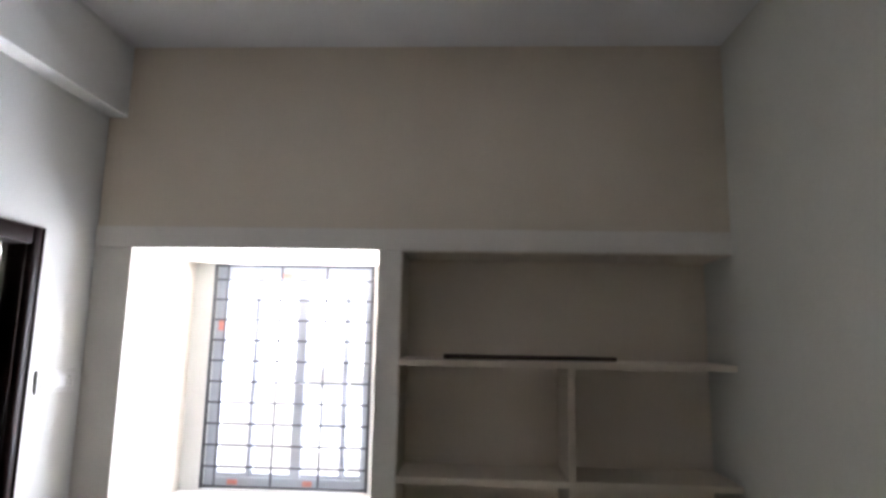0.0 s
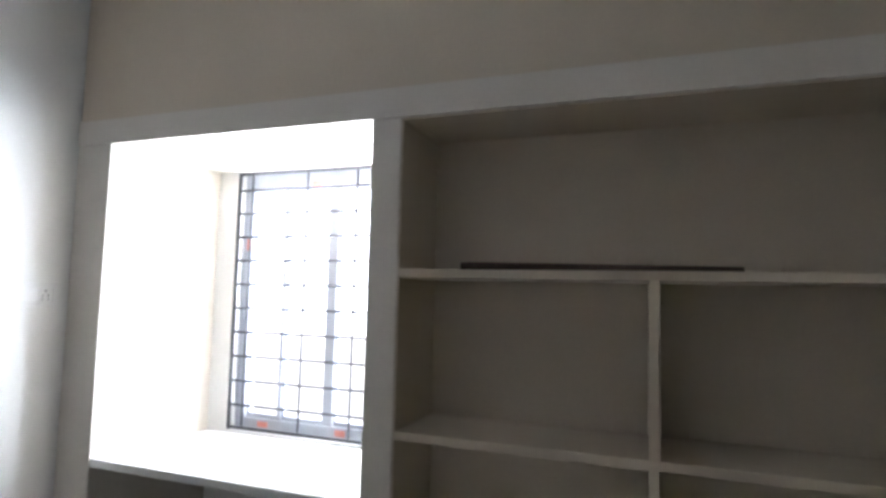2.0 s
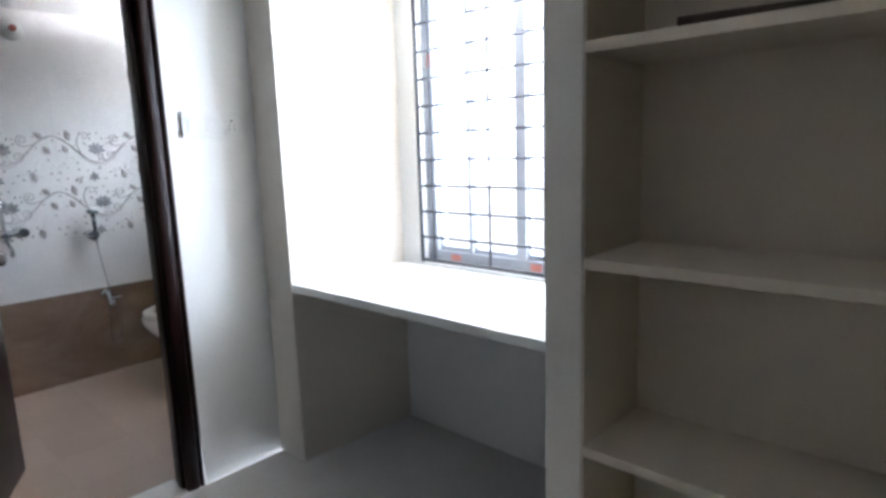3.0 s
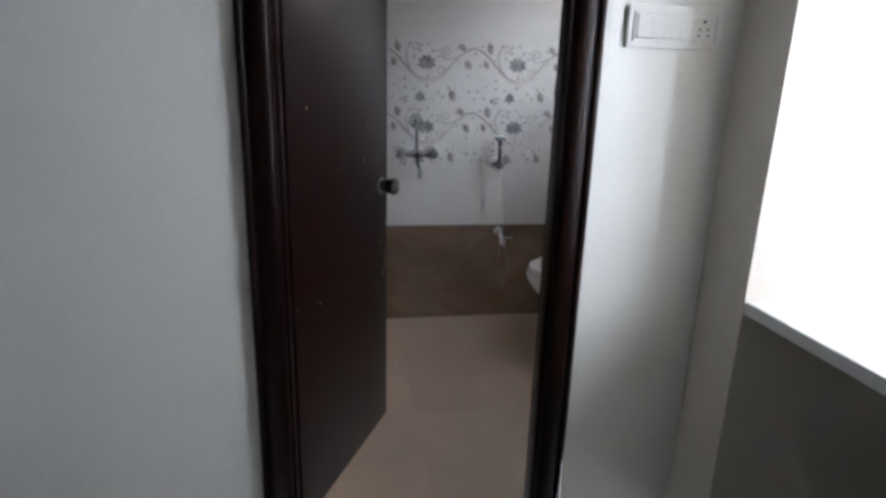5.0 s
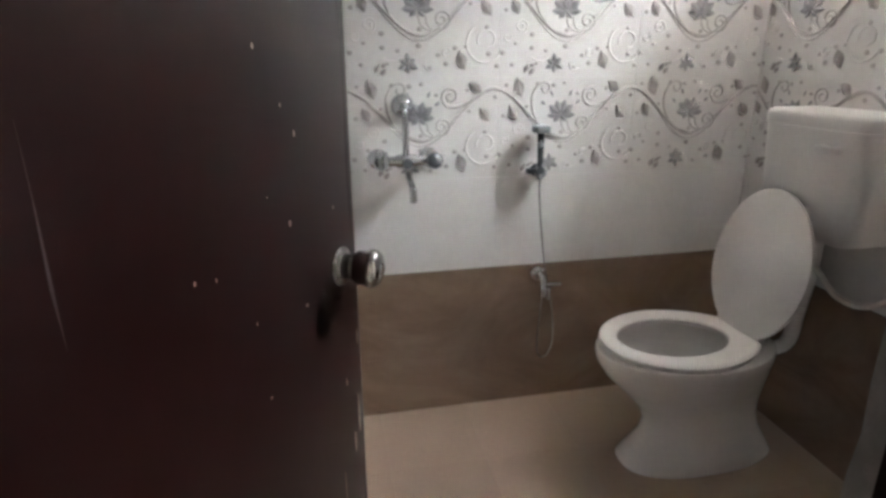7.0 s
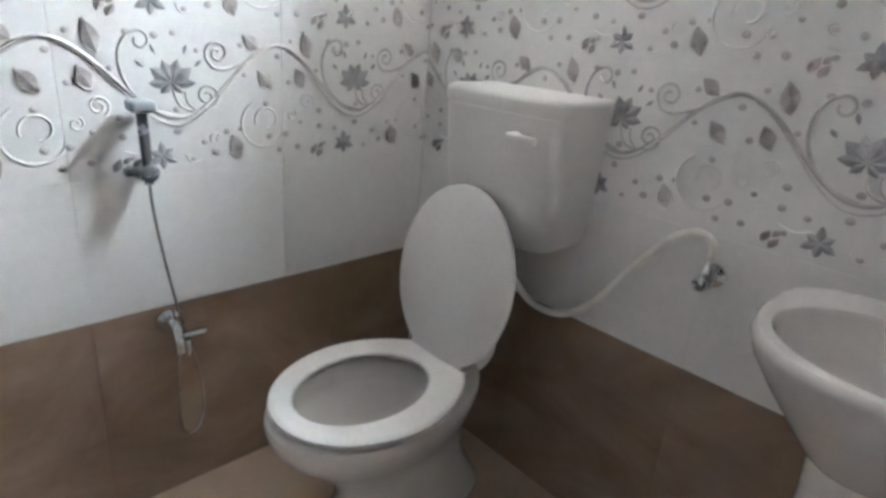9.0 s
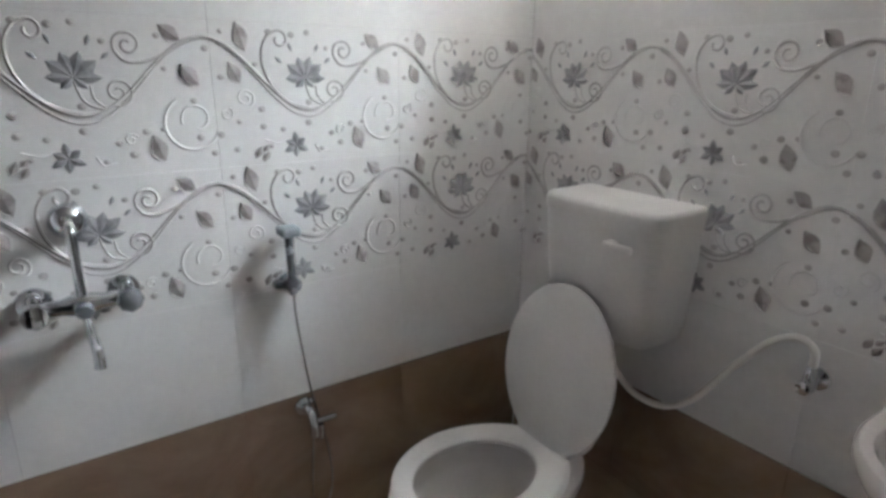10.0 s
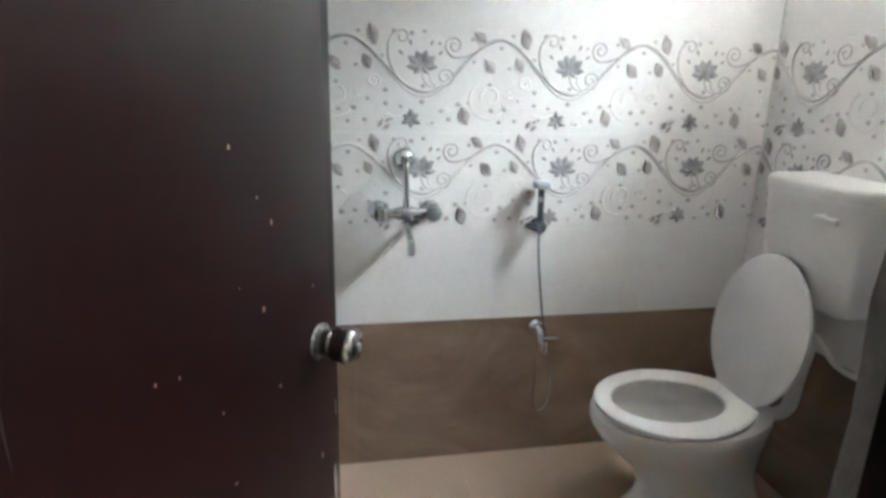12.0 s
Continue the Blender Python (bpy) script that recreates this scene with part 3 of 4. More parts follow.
# stop valve and loose hose to the cistern
valve = thing("stop_valve", -0.64, YB, 0.80, "small chrome angle valve on the tiled wall", "valve")
part("valve_flange", lathe(bmesh.new(), (-0.648, YB, 0.795), (0, -1, 0), [(0, 0.026), (0.004, 0.025), (0.009, 0.012), (0.034, 0.011)], 20), CHROME, valve, smooth=True)
part("valve_body", lathe(bmesh.new(), (-0.648, YB - 0.034, 0.780), (0, 0, 1), [(0, 0.012), (0.02, 0.014), (0.045, 0.011), (0.052, 0.009)], 16), CHROME, valve, smooth=True)
part("valve_handle", lathe(bmesh.new(), (-0.648, YB - 0.046, 0.792), (0, -1, 0), [(0, 0.008), (0.008, 0.016), (0.020, 0.015), (0.022, 0.010)], 12), CHROME, valve, smooth=True)
bm = bmesh.new()
tube(bm, [(-0.648, YB - 0.034, 0.832), (-0.652, YB - 0.036, 0.868), (-0.685, YB - 0.04, 0.882), (-0.735, YB - 0.04, 0.850), (-0.80, YB - 0.04, 0.765), (-0.88, YB - 0.045, 0.645),
          (-0.955, YB - 0.05, 0.592), (-1.04, YB - 0.05, 0.588), (-1.10, YB - 0.06, 0.635), (-1.155, YB - 0.075, 0.70), (-1.17, YB - 0.08, 0.742)], 0.0085, 10, 8)
tagged(put("inlet_hose", bm, PVC, True), "white plastic inlet hose sagging below the cistern", "hose")

# washbasin
BXC = -0.312
basin = thing("washbasin", BXC, YB, 0.62, "white ceramic oval washbasin fixed to the tiled wall", "washbasin")


def basin_ring(hw, y0, z, n=44):
    out = []
    cy = 0.405
    for i in range(n):
        a = 2 * math.pi * i / n
        c, s = math.cos(a), math.sin(a)
        y = cy + (YB - cy) * (abs(s) ** 0.55) * (1 if s > 0 else 0) if s > 0 else cy + (cy - y0) * s
        out.append((BXC + hw * (math.copysign(abs(c) ** 0.85, c)), y, z))
    return out


bm = bmesh.new()
rings = [basin_ring(hw, y0, z) for hw, y0, z in ((0.060, 0.350, 0.640), (0.080, 0.335, 0.655), (0.110, 0.308, 0.695), (0.153, 0.258, 0.755), (0.182, 0.218, 0.805), (0.191, 0.206, 0.830), (0.190, 0.207, 0.843), (0.184, 0.213, 0.850))]


def bowl_ring(hw, hy, z, n=44):
    return [(BXC + hw * math.cos(2 * math.pi * i / n), 0.375 + hy * math.sin(2 * math.pi * i / n), z) for i in range(n)]


rings += [bowl_ring(hw, hy, z) for hw, hy, z in ((0.160, 0.142, 0.848), (0.153, 0.135, 0.838), (0.132, 0.115, 0.77), (0.09, 0.08, 0.715), (0.03, 0.03, 0.697))]
loft(bm, rings)
part("basin_bowl", bm, CERAMIC, basin, smooth=True)
part("drain", lathe(bmesh.new(), (BXC, 0.375, 0.6965), (0, 0, 1), [(0, 0.022), (0.003, 0.021), (0.003, 0.012)], 18), CHROME, basin, smooth=True)
bm = bmesh.new()
loft(bm, [oval(BXC, 0.45, z, rx, ry, 28) for z, rx, ry in ((floor_z(BXC), 0.095, 0.10), (floor_z(BXC) + 0.04, 0.085, 0.09), (0.3, 0.068, 0.075), (0.55, 0.068, 0.08), (0.650, 0.075, 0.085))])
part("pedestal", bm, CERAMIC, basin, smooth=True)

# wall mixer
mixer = thing("wall_mixer", XF, -0.617, 0.94, "chrome wall mixer tap with two handles and bend pipe", "tap")
MX, MY, MZ = XF + 0.055, -0.617, 0.945
for s in (-1, 1):
    y = MY + s * 0.078
    part("wall_flange", lathe(bmesh.new(), (XF, y, MZ), (1, 0, 0), [(0, 0.032), (0.006, 0.030), (0.014, 0.016), (0.056, 0.014)], 22), CHROME, mixer, smooth=True)
    h = part("handle", lathe(bmesh.new(), (MX + 0.006, y, MZ), (1, 0, 0.15), [(0, 0.013), (0.012, 0.015), (0.016, 0.024), (0.040, 0.025), (0.046, 0.021), (0.048, 0.012)], 8), DARKM if s > 0 else CHROME, mixer, smooth=True)
    part("handle_boss", lathe(bmesh.new(), (MX, y, MZ + 0.008), (0, 0, 1), [(0, 0.013), (0.018, 0.014), (0.026, 0.010), (0.029, 0.005)], 16), CHROME, mixer, smooth=True)
part("mixer_body", lathe(bmesh.new(), (MX, MY - 0.095, MZ), (0, 1, 0), [(0, 0.010), (0.004, 0.017), (0.06, 0.016), (0.075, 0.021), (0.115, 0.021), (0.13, 0.016), (0.186, 0.017), (0.19, 0.010)], 20), CHROME, mixer, smooth=True)
bm = bmesh.new()
tube(bm, [(MX, MY, MZ + 0.015), (MX, MY, MZ + 0.10), (MX - 0.008, MY, MZ + 0.142), (MX - 0.03, MY, MZ + 0.155), (XF + 0.002, MY, MZ + 0.156)], 0.0095, 12, 6)
part("riser", bm, CHROME, mixer, smooth=True)
part("riser_flange", lathe(bmesh.new(), (XF, MY, MZ + 0.156), (1, 0, 0), [(0, 0.036), (0.006, 0.034), (0.020, 0.020), (0.024, 0.012)], 24), CHROME, mixer, smooth=True)
part("diverter", lathe(bmesh.new(), (MX + 0.01, MY, MZ - 0.005), (1, 0, 0), [(0, 0.016), (0.022, 0.017), (0.030, 0.013)], 16), DARKM, mixer, smooth=True)
bm = bmesh.new()
tube(bm, [(MX, MY, MZ - 0.012), (MX + 0.02, MY + 0.003, MZ - 0.04), (MX + 0.055, MY + 0.006, MZ - 0.062), (MX + 0.072, MY + 0.008, MZ - 0.078), (MX + 0.074, MY + 0.008, MZ - 0.108)], lambda f: 0.008 + 0.003 * f, 12, 6)
part("spout", bm, CHROME, mixer, smooth=True)

# hand spray, its holder, hose and tap
spray = thing("hand_spray", XF + 0.04, -0.18, 0.89, "grey hand spray hanging in a wall holder", "hand spray")
part("holder", lathe(bmesh.new(), (XF, -0.186, 0.892), (1, 0, 0), [(0, 0.022), (0.005, 0.021), (0.010, 0.010), (0.020, 0.010), (0.022, 0.019), (0.046, 0.019), (0.048, 0.014)], 16), DARKM, spray, smooth=True)
part("hook_arm", box(bmesh.new(), XF + 0.010, XF + 0.030, -0.226, -0.182, 0.884, 0.902, 0.005, 2), DARKM, spray, smooth=True)
bm = bmesh.new()
tube(bm, [(XF + 0.036, -0.186, 0.868), (XF + 0.035, -0.187, 0.95), (XF + 0.034, -0.188, 1.020)], lambda f: 0.0095 + 0.002 * f, 12, 5)
part("grip", bm, DARKM, spray, "dark chrome grip", True)
part("spray_head", box(bmesh.new(), XF + 0.012, XF + 0.060, -0.212, -0.164, 1.014, 1.038, 0.009, 3), SPRAYG, spray, "pale grey spray head", True)
tap = thing("bib_tap", XF, -0.15, 0.50, "chrome angle tap on brown tiles feeding the spray hose", "tap")
part("tap_flange", lathe(bmesh.new(), (XF, -0.165, 0.535), (1, 0, 0), [(0, 0.026), (0.005, 0.025), (0.010, 0.013), (0.030, 0.012)], 20), CHROME, tap, smooth=True)
bm = bmesh.new()
tube(bm, [(XF + 0.028, -0.165, 0.538), (XF + 0.048, -0.163, 0.530), (XF + 0.058, -0.162, 0.505), (XF + 0.058, -0.162, 0.475)], 0.012, 12, 5)
part("tap_body", bm, CHROME, tap, smooth=True)
part("lever", box(bmesh.new(), XF + 0.045, XF + 0.062, -0.170, -0.100, 0.508, 0.518, 0.004, 2), CHROME, tap, smooth=True)
part("nozzle", lathe(bmesh.new(), (XF + 0.060, -0.147, 0.505), (0, 0, -1), [(0, 0.010), (0.01, 0.011), (0.035, 0.010), (0.042, 0.008)], 14), CHROME, tap, smooth=True)
bm = bmesh.new()
tube(bm, [(XF + 0.058, -0.165, 0.478), (XF + 0.056, -0.172, 0.38), (XF + 0.05, -0.172, 0.275), (XF + 0.045, -0.155, 0.238), (XF + 0.042, -0.128, 0.246), (XF + 0.035, -0.110, 0.30),
          (XF + 0.022, -0.112, 0.40), (XF + 0.018, -0.145, 0.56), (XF + 0.03, -0.172, 0.72), (XF + 0.034, -0.184, 0.82), (XF + 0.036, -0.186, 0.87)], 0.0031, 10, 10)
tagged(put("spray_hose", bm, STEEL, True), "thin flexible steel spray hose looping below the tap", "hose")

# shower head, lamp holders
sh = thing("shower_head", XF, -0.62, 2.04, "short grey shower head high on the tiled wall", "shower head")
bm = bmesh.new()
tube(bm, [(XF, -0.632, 2.046), (XF + 0.03, -0.632, 2.046), (XF + 0.052, -0.634, 2.030), (XF + 0.06, -0.636, 2.012)], 0.011, 12, 4)
part("arm", bm, CHROME, sh, smooth=True)
part("wall_flange", lathe(bmesh.new(), (XF, -0.632, 2.046), (1, 0, 0), [(0, 0.028), (0.006, 0.026), (0.010, 0.012)], 20), CHROME, sh, smooth=True)
part("head", lathe(bmesh.new(), (XF + 0.058, -0.636, 2.016), (0.50, 0.0, -0.866), [(0, 0.014), (0.010, 0.030), (0.022, 0.038), (0.068, 0.041), (0.073, 0.039)], 26), PLASTIC, sh, smooth=True)
part("face_plate", lathe(bmesh.new(), (XF + 0.0942, -0.636, 1.9533), (0.50, 0.0, -0.866), [(0, 0.0375), (0.0025, 0.036)], 26), SPRAYG, sh, "grey perforated face", True)
rose = thing("pipe_outlet", XF, -0.447, 2.005, "round white wall outlet closed with a red plug", "pipe outlet")
part("flange", lathe(bmesh.new(), (XF, -0.445, 1.994), (1, 0, 0), [(0, 0.057), (0.008, 0.055), (0.024, 0.038), (0.034, 0.022), (0.040, 0.019)], 28), PLASTIC, rose, smooth=True)
part("plug", lathe(bmesh.new(), (XF + 0.038, -0.445, 1.994), (1, 0, 0), [(0, 0.0175), (0.012, 0.017), (0.014, 0.013)], 20), REDCAP, rose, "brick red plug", True)
holder = thing("lamp_holder", -1.375, YB, 1.968, "round white bulb holder without a bulb on the wall", "lamp holder")
part("base", lathe(bmesh.new(), (-1.375, YB, 1.968), (0, -1, 0), [(0, 0.038), (0.012, 0.037), (0.020, 0.028), (0.022, 0.020)], 26), PLASTIC, holder, smooth=True)
part("socket_ring", lathe(bmesh.new(), (-1.375, YB - 0.020, 1.968), (0, -1, 0), [(0, 0.019), (0.022, 0.018), (0.024, 0.014), (0.016, 0.012)], 20), PLASTIC, holder, smooth=True)

# ---- outdoors ----
GLOW, glnt, glb = nodes_of("bright_overcast_sky")
glb.inputs["Emission Color"].default_value, glb.inputs["Emission Strength"].default_value = (0.97, 0.98, 1.0, 1), 0.8
glb.inputs["Base Color"].default_value = (0.8, 0.8, 0.8, 1)
structure("backdrop", boxes([(-90, 90, 60, 60.5, -3.5, 50)]), GLOW, "bright white hazy sky in the distance", "sky")
structure("ground", boxes([(-300, 300, 0.81, 500, -3.6, -3.5)]), EARTH, "dry bare ground outside the upper floor window", "ground")
house = thing("house", 3, 26, -3.5, "pale plastered neighbouring house with a flat roof", "house")
part("house_wall", boxes([(-6, 7, 24, 33, -3.5, -0.4)]), FACADE, house)
part("roof", boxes([(-6.3, 7.3, 23.7, 33.3, -0.4, -0.15)]), ROOFM, house)
for x in (-4.2, -1.0, 2.2, 5.0):
    for z in (-2.0,):
        w = part("house_window", boxes([(x - 0.6, x + 0.6, 23.95, 24.0, z - 0.55, z + 0.55)]), SILLM, house)
        part("pane", boxes([(x - 0.5, x + 0.5, 23.93, 23.95, z - 0.45, z + 0.45)]), DARKGLASS, w)

# ---- relief motif of the floral tiles ----
TW, TH, FU, FV = 0.455, 0.305, 0.203, 0.205


def ribbon(bm, pts, width, height, mat, base=0.0):
    """A raised ridge along a flat path."""
    n = len(pts)
    rows = []
    for i, p in enumerate(pts):
        d = pts[min(i + 1, n - 1)] - pts[max(i - 1, 0)]
        side = Vector((-d.y, d.x, 0))
        side = side.normalized() if side.length > 1e-9 else Vector((0, 1, 0))
        f = i / (n - 1)
        w = width(f) if callable(width) else width
        rows.append([bm.verts.new((p.x + side.x * w / 2, p.y + side.y * w / 2, base)), bm.verts.new((p.x, p.y, base + height)), bm.verts.new((p.x - side.x * w / 2, p.y - side.y * w / 2, base))])
    for a, b in zip(rows, rows[1:]):
        for k in (0, 1):
            bm.faces.new((a[k], a[k + 1], b[k + 1], b[k])).material_index = mat


def petal(bm, u, v, angle, length, width, mat, height=0.0022):
    """A pointed petal or leaf from its base at u, v, with a raised midrib."""
    d = Vector((math.cos(radians(angle)), math.sin(radians(angle)), 0))
    s = Vector((-d.y, d.x, 0))
    prof = ((0.0, 0.10), (0.20, 0.58), (0.45, 1.0), (0.66, 0.86), (0.86, 0.42), (1.0, 0.0))
    rows = []
    for f, w in prof:
        c = Vector((u, v, 0)) + d * length * f
        o = s * width * 0.5 * w
        rows.append([bm.verts.new(c + o + Vector((0, 0, 0.0003))), bm.verts.new(c + Vector((0, 0, height * (0.5 + 0.5 * w)))), bm.verts.new(c - o + Vector((0, 0, 0.0003)))])
    for a, b in zip(rows, rows[1:]):
        for k in (0, 1):
            bm.faces.new((a[k], a[k + 1], b[k + 1], b[k])).material_index = mat


def dot(bm, u, v, r, mat):
    top = bm.verts.new((u, v, 0.002))
    ring = [bm.verts.new((u + r * math.cos(a * math.pi / 4), v + 0.85 * r * math.sin(a * math.pi / 4), 0.0002)) for a in range(8)]
    for a in range(8):
        bm.faces.new((top, ring[a], ring[(a + 1) % 8])).material_index = mat


def spiral(u, v, r, start, turns, steps=26, inner=0.2):
    out = []
    for i in range(steps + 1):
        f = i / steps
        a = radians(start) + turns * 2 * math.pi * f
        rr = r * (1 - (1 - inner) * f)
        out.append(Vector((u + rr * math.cos(a), v + rr * math.sin(a), 0)))
    return out


def wave(u):
    return -0.010 + 0.076 * math.cos(2 * math.pi * (u + 0.218) / TW)


def flat(pts, steps=7):
    return smooth_path([(u, v, 0) for u, v in pts], steps)


def motif_mesh():
    """One period of the vine, its flowers, leaves and dots, about the large flower."""
    bm = bmesh.new()
    us = [-FU + TW * i / 36 for i in range(37)]
    ribbon(bm, [Vector((u, wave(u), 0)) for u in us], lambda f: 0.0044 + 0.0046 * (1 - min(1.0, max(0.0, (f * TW - FU - 0.02) / 0.04)) + min(1.0, max(0.0, (f * TW - FU - 0.17) / 0.05))), 0.0032, 0)
    lower = [u for u in us if -0.20 < u < 0.20]
    ribbon(bm, [Vector((u, wave(u) - 0.005 - 0.010 * math.cos(math.pi * u / 0.40) ** 2, 0)) for u in lower], 0.0048, 0.0020, 0)
    # hooked tendril left of the flower
    ribbon(bm, spiral(-0.053, 0.066, 0.019, 100, -0.85, 16, 0.45), 0.0064, 0.0026, 0)
    ribbon(bm, flat([(-0.056, 0.085), (-0.078, 0.074), (-0.094, 0.042), (-0.091, 0.0), (-0.070, -0.040), (-0.035, -0.070), (0.01, -0.084)]), lambda f: 0.0062 + 0.0025 * f, 0.0030, 0)
    # scroll right of the flower running up to the crest
    ribbon(bm, spiral(0.100, 0.046, 0.027, 215, -1.45, 26, 0.2), 0.0062, 0.0028, 0)
    ribbon(bm, flat([(0.078, 0.031), (0.092, 0.016), (0.120, 0.014), (0.160, 0.027), (0.205, 0.053), (0.237, 0.066)]), lambda f: 0.0074 - 0.001 * f, 0.0030, 0)
    # small scroll below the flower
    ribbon(bm, spiral(0.074, -0.042, 0.028, 250, 1.7, 30, 0.15), 0.0056, 0.0026, 0)
    ribbon(bm, flat([(0.064, -0.068), (0.045, -0.074), (0.015, -0.060), (0.002, -0.022)]), 0.0050, 0.0024, 0)
    ribbon(bm, flat([(0.028, -0.032), (0.032, -0.055), (0.052, -0.075)]), 0.0044, 0.0022, 0)
    # plain white swirls
    ribbon(bm, spiral(0.205, -0.108, 0.056, 120, 0.62, 22, 0.95), 0.0080, 0.0020, 3)
    ribbon(bm, spiral(0.212, -0.098, 0.030, 200, -0.8, 18, 0.7), 0.0065, 0.0020, 3)
    ribbon(bm, spiral(-0.138, -0.058, 0.021, 300, 1.4, 20, 0.3), 0.0056, 0.0020, 3)
    ribbon(bm, spiral(-0.180, -0.090, 0.014, 60, -1.2, 16, 0.3), 0.0035, 0.0026, 3)
    ribbon(bm, spiral(0.085, -0.135, 0.013, 20, 1.2, 16, 0.3), 0.0032, 0.0026, 3)
    ribbon(bm, flat([(-0.10, -0.150), (-0.07, -0.158), (-0.045, -0.150)]), 0.0034, 0.0026, 3)
    ribbon(bm, flat([(0.02, -0.165), (0.03, -0.182), (0.055, -0.180)]), 0.0032, 0.0026, 3)
    # large flower
    for a, l, w in ((0, 0.050, 0.022), (180, 0.045, 0.022), (36, 0.053, 0.028), (143, 0.050, 0.028), (72, 0.050, 0.027), (108, 0.048, 0.027), (222, 0.030, 0.018), (-42, 0.030, 0.016)):
        petal(bm, 0.002, -0.016, a, l, w, 2, 0.0032)
    for u, v, a in ((-0.050, 0.016, 138), (-0.026, 0.042, 112), (0.030, 0.042, 68), (0.052, 0.018, 40)):
        petal(bm, u, v, a, 0.020, 0.009, 2)
    # small flower
    for a in (95, 36, 154, -24, 206, 268):
        petal(bm, -0.027, -0.166, a, 0.032 if a in (95, -24, 206) else 0.027, 0.0165, 2, 0.0028)
    # leaves
    for u, v, a, l, w in ((0.196, 0.056, 142, 0.044, 0.024), (-0.130, 0.040, 106, 0.056, 0.027), (0.224, -0.030, 128, 0.048, 0.025), (-0.146, -0.026, 116, 0.044, 0.024),
                          (0.143, -0.182, 108, 0.052, 0.027), (-0.122, -0.190, 62, 0.026, 0.013), (-0.106, -0.198, 55, 0.024, 0.012), (-0.104, -0.176, 45, 0.018, 0.009)):
        l, w = l * 1.08, w * 1.25
        petal(bm, u, v, a, l, w, 1, 0.003)
        d = Vector((math.cos(radians(a)), math.sin(radians(a)), 0))
        s = Vector((-d.y, d.x, 0))
        c = Vector((u, v, 0))
        ribbon(bm, [c + s * w * 0.5 * k + d * l * f for f, k in ((0.02, 0.05), (0.2, 0.76), (0.4, 1.02), (0.63, 0.82), (0.85, 0.38), (1.0, 0.0))], 0.0026, 0.0032, 0)
    # dots
    r = random.Random(11)
    keep = []
    taken = [(0, 0, 0.062), (-0.027, -0.166, 0.042), (0.10, 0.046, 0.036), (0.074, -0.042, 0.036), (0.205, 0.068, 0.03), (-0.13, 0.065, 0.035), (0.21, -0.01, 0.03), (-0.155, -0.005, 0.03), (0.135, -0.16, 0.035), (-0.11, -0.185, 0.028)]
    while len(keep) < 27:
        u, v = r.uniform(-FU + 0.008, TW - FU - 0.008), r.uniform(-FV + 0.012, TH - FV - 0.012)
        if all(math.hypot(u - a, v - b) > c for a, b, c in taken) and all(math.hypot(u - a, v - b) > 0.032 for a, b in keep) and abs(v - wave(u)) > 0.013:
            keep.append((u, v))
            dot(bm, u, v, r.uniform(0.0060, 0.0088), 4)
    bmesh.ops.translate(bm, vec=(FU, FV, 0.0), verts=bm.verts)
    return bm


def cut_at(bm, u0, u1, v0, v1):
    for co, no in (((u0, 0, 0), (-1, 0, 0)), ((u1, 0, 0), (1, 0, 0)), ((0, v0, 0), (0, -1, 0)), ((0, v1, 0), (0, 1, 0))):
        bmesh.ops.bisect_plane(bm, geom=bm.verts[:] + bm.edges[:] + bm.faces[:], plane_co=co, plane_no=no, clear_outer=True)


meshes = {}


def tile_mesh(w, h):
    key = ("tile", round(w, 3), round(h, 3))
    if key not in meshes:
        g, e, t = 0.00012, 0.0005, 0.0045
        bm = bmesh.new()
        loft(bm, [[(g, g, 0), (w - g, g, 0), (w - g, h - g, 0), (g, h - g, 0)], [(g, g, t - 0.0004), (w - g, g, t - 0.0004), (w - g, h - g, t - 0.0004), (g, h - g, t - 0.0004)],
                  [(g + e, g + e, t), (w - g - e, g + e, t), (w - g - e, h - g - e, t), (g + e, h - g - e, t)]], cap0=False)
        me = bpy.data.meshes.new("tile")
        bm.to_mesh(me)
        bm.free()
        me.materials.append(TILEW)
        meshes[key] = me
    return meshes[key]


def relief_mesh(u0, u1):
    key = ("motif", round(u0, 3), round(u1, 3))
    if key not in meshes:
        bm = motif_mesh()
        cut_at(bm, u0, u1, 0.001, TH - 0.001)
        bmesh.ops.translate(bm, vec=(-u0, 0, 0.0043), verts=bm.verts)
        me = bpy.data.meshes.new("motif")
        bm.to_mesh(me)
        bm.free()
        for m in (VINE, LEAFM, FLOWER, TILEW, DOTM):
            me.materials.append(m)
        meshes[key] = me
    return meshes[key]


def lay(wall, m, me, mat, motif=None):
    """One tile, and its relief, as pieces of the wall."""
    ob = new("tile", me)
    if me.materials[0] != mat:
        ob.material_slots[0].link = "OBJECT"
        ob.material_slots[0].material = mat
    ob.parent = wall
    ob.matrix_basis = m
    if motif:
        r = new("motif", motif)
        r.parent = ob
    return ob


ROWS = [(0.0, 0.265, TILEB, False), (0.265, 0.570, TILEB, False), (0.570, 0.875, TILEW, False), (0.875, 1.180, TILEW, True), (1.180, 1.485, TILEW, True), (1.485, 1.790, TILEW, False), (1.790, 2.095, TILEW, False)]


tilt_rng = random.Random(21)


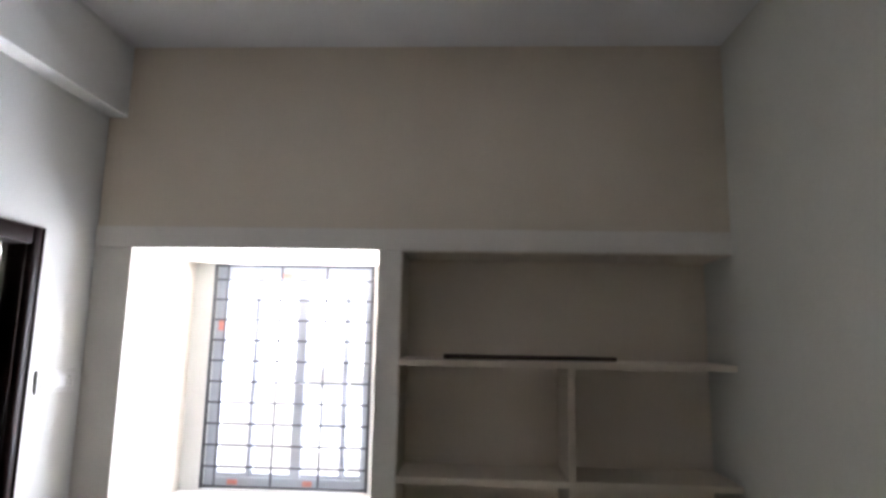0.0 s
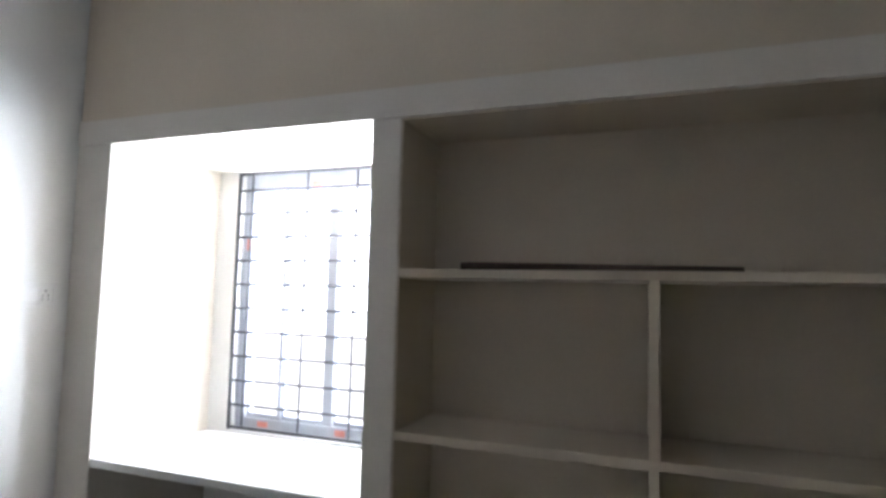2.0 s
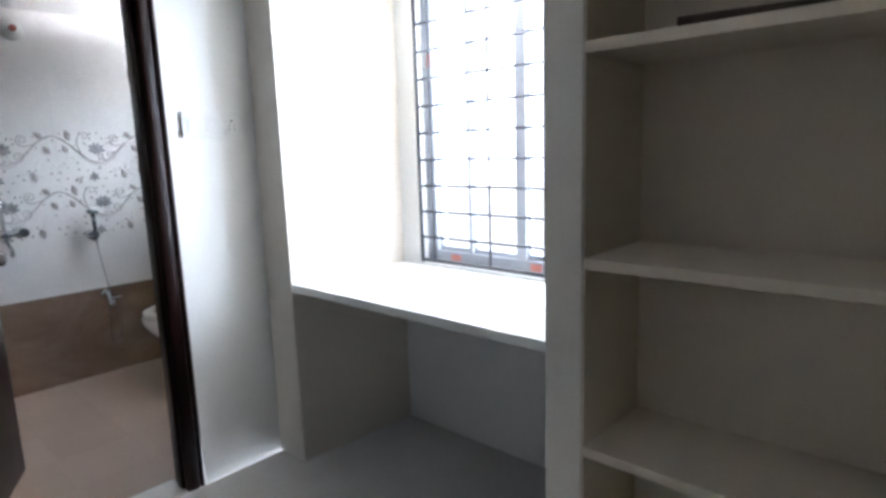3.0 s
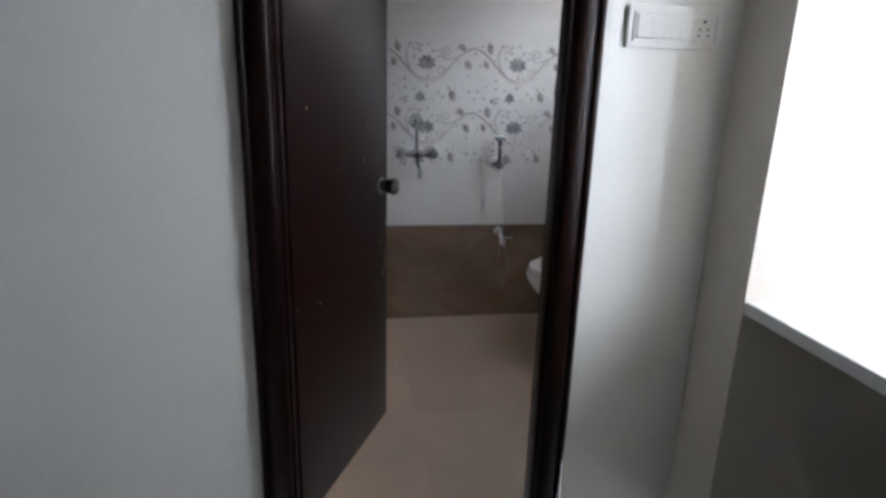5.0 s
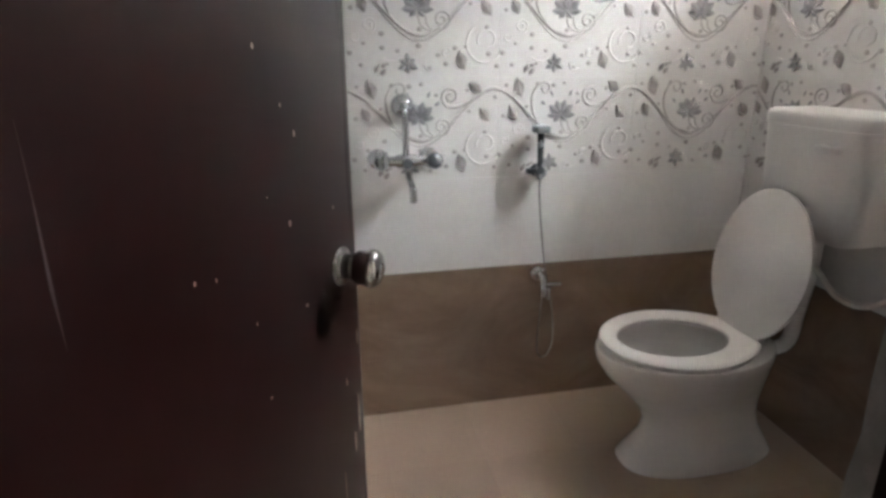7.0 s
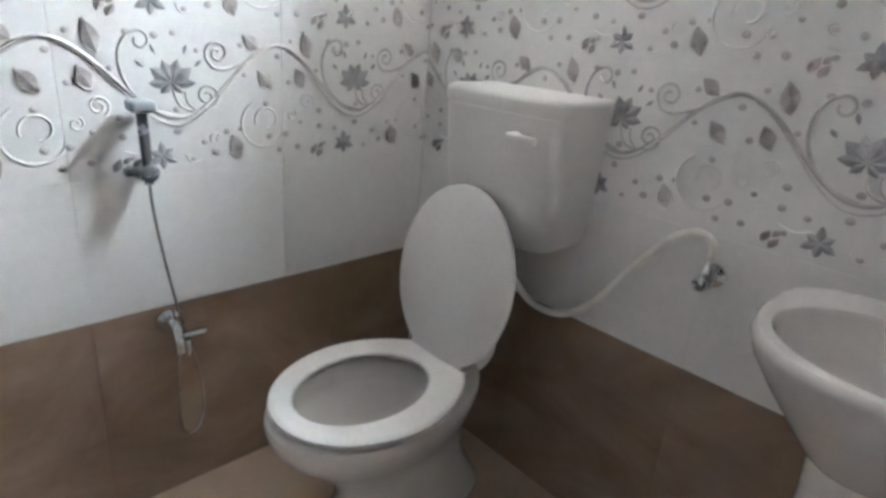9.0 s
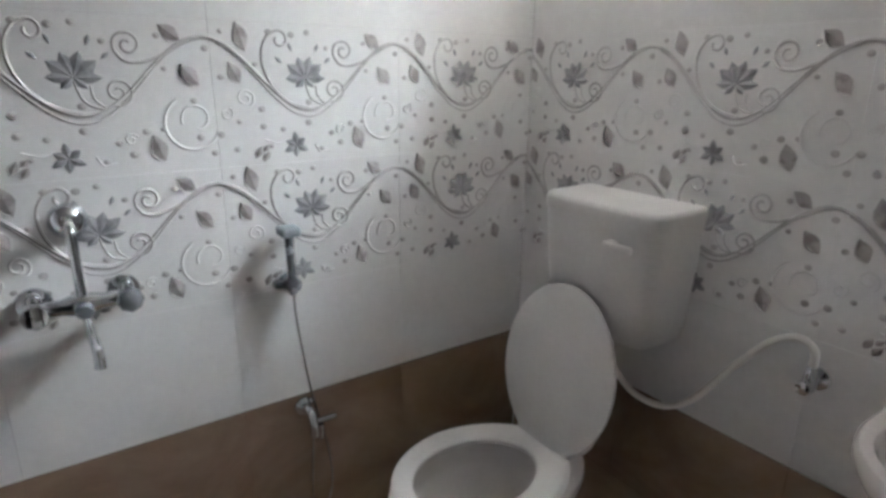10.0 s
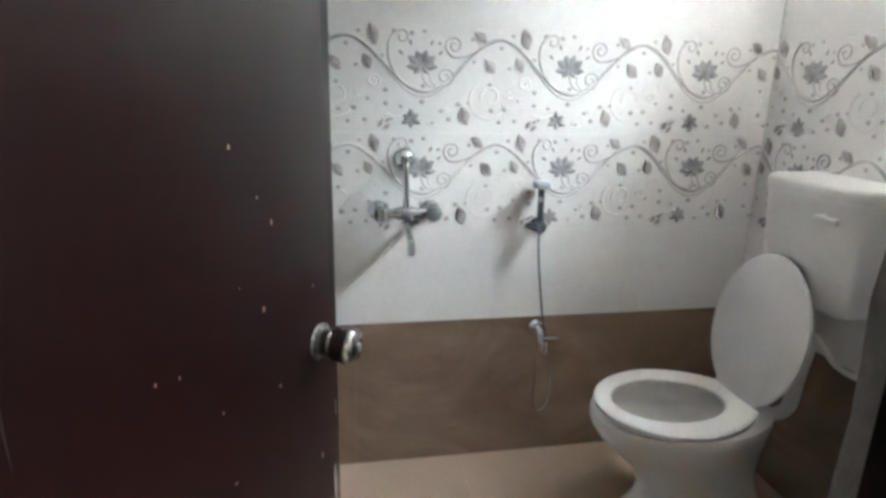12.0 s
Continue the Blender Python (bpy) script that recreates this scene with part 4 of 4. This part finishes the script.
def tiled(wall, origin, right, out, start, columns, span, hole=None):
    """Courses of tiles along a wall; origin is the wall's own zero along its run."""
    base = Matrix((Vector(right).to_4d(), Vector((0, 0, 1, 0)), Vector(out).to_4d(), Vector((0, 0, 0, 1)))).transposed()
    for i in range(4):
        base[3][i] = 1.0 if i == 3 else 0.0
    for z0, z1, mat, flowered in ROWS:
        for c in range(columns):
            a0, a1 = start + c * TW, start + (c + 1) * TW
            b0, b1 = max(a0, span[0]), min(a1, span[1])
            if b1 - b0 < 0.01:
                continue
            pieces = [(b0, b1, z0, z1)]
            if hole and b0 < hole[1] and b1 > hole[0] and z1 > hole[2] and z0 < hole[3]:
                pieces = []
                if b0 < hole[0] - 0.01:
                    pieces.append((b0, hole[0], z0, z1))
                if b1 > hole[1] + 0.01:
                    pieces.append((hole[1], b1, z0, z1))
                if z0 < hole[2] - 0.01:
                    pieces.append((max(b0, hole[0]), min(b1, hole[1]), z0, hole[2]))
            for p0, p1, q0, q1 in pieces:
                m = Matrix.Translation(Vector(origin) + Vector(right) * p0 + Vector((0, 0, q0))) @ base @ Matrix.Rotation(radians(tilt_rng.uniform(-0.03, 0.03)), 4, "Y") @ Matrix.Rotation(radians(tilt_rng.uniform(-0.04, 0.04)), 4, "X")
                lay(wall, m, tile_mesh(p1 - p0, q1 - q0), mat, relief_mesh(p0 - a0, p1 - a0) if flowered else None)


tiled(far_wall, (XF - 0.0042, 0, 0), (0, 1, 0), (1, 0, 0), 0.137 - 4 * TW, 5, (BY0 + 0.002, YB - 0.002))
tiled(out_wall, (0, YB + 0.0042, 0), (1, 0, 0), (0, -1, 0), -1.575, 4, (XF + 0.002, BX1 - 0.010), (VX0, VX1, VZ0, VZ1))

# floor tiles
FT = 0.30
for i in range(5):
    for j in range(8):
        x0, y0 = XF + 0.001 + i * FT, BY0 + 0.001 + j * FT
        x1, y1 = min(x0 + FT, BX1 - 0.001), min(y0 + FT, YB - 0.001)
        if x1 - x0 < 0.02 or y1 - y0 < 0.02:
            continue
        tilt = math.atan2(floor_z(x1) - floor_z(x0), x1 - x0)
        m = Matrix.Translation((x0, y0, floor_z(x0) - 0.0042)) @ Matrix.Rotation(-tilt, 4, "Y")
        lay(bath_floor, m, tile_mesh(x1 - x0, y1 - y0), TILEF)
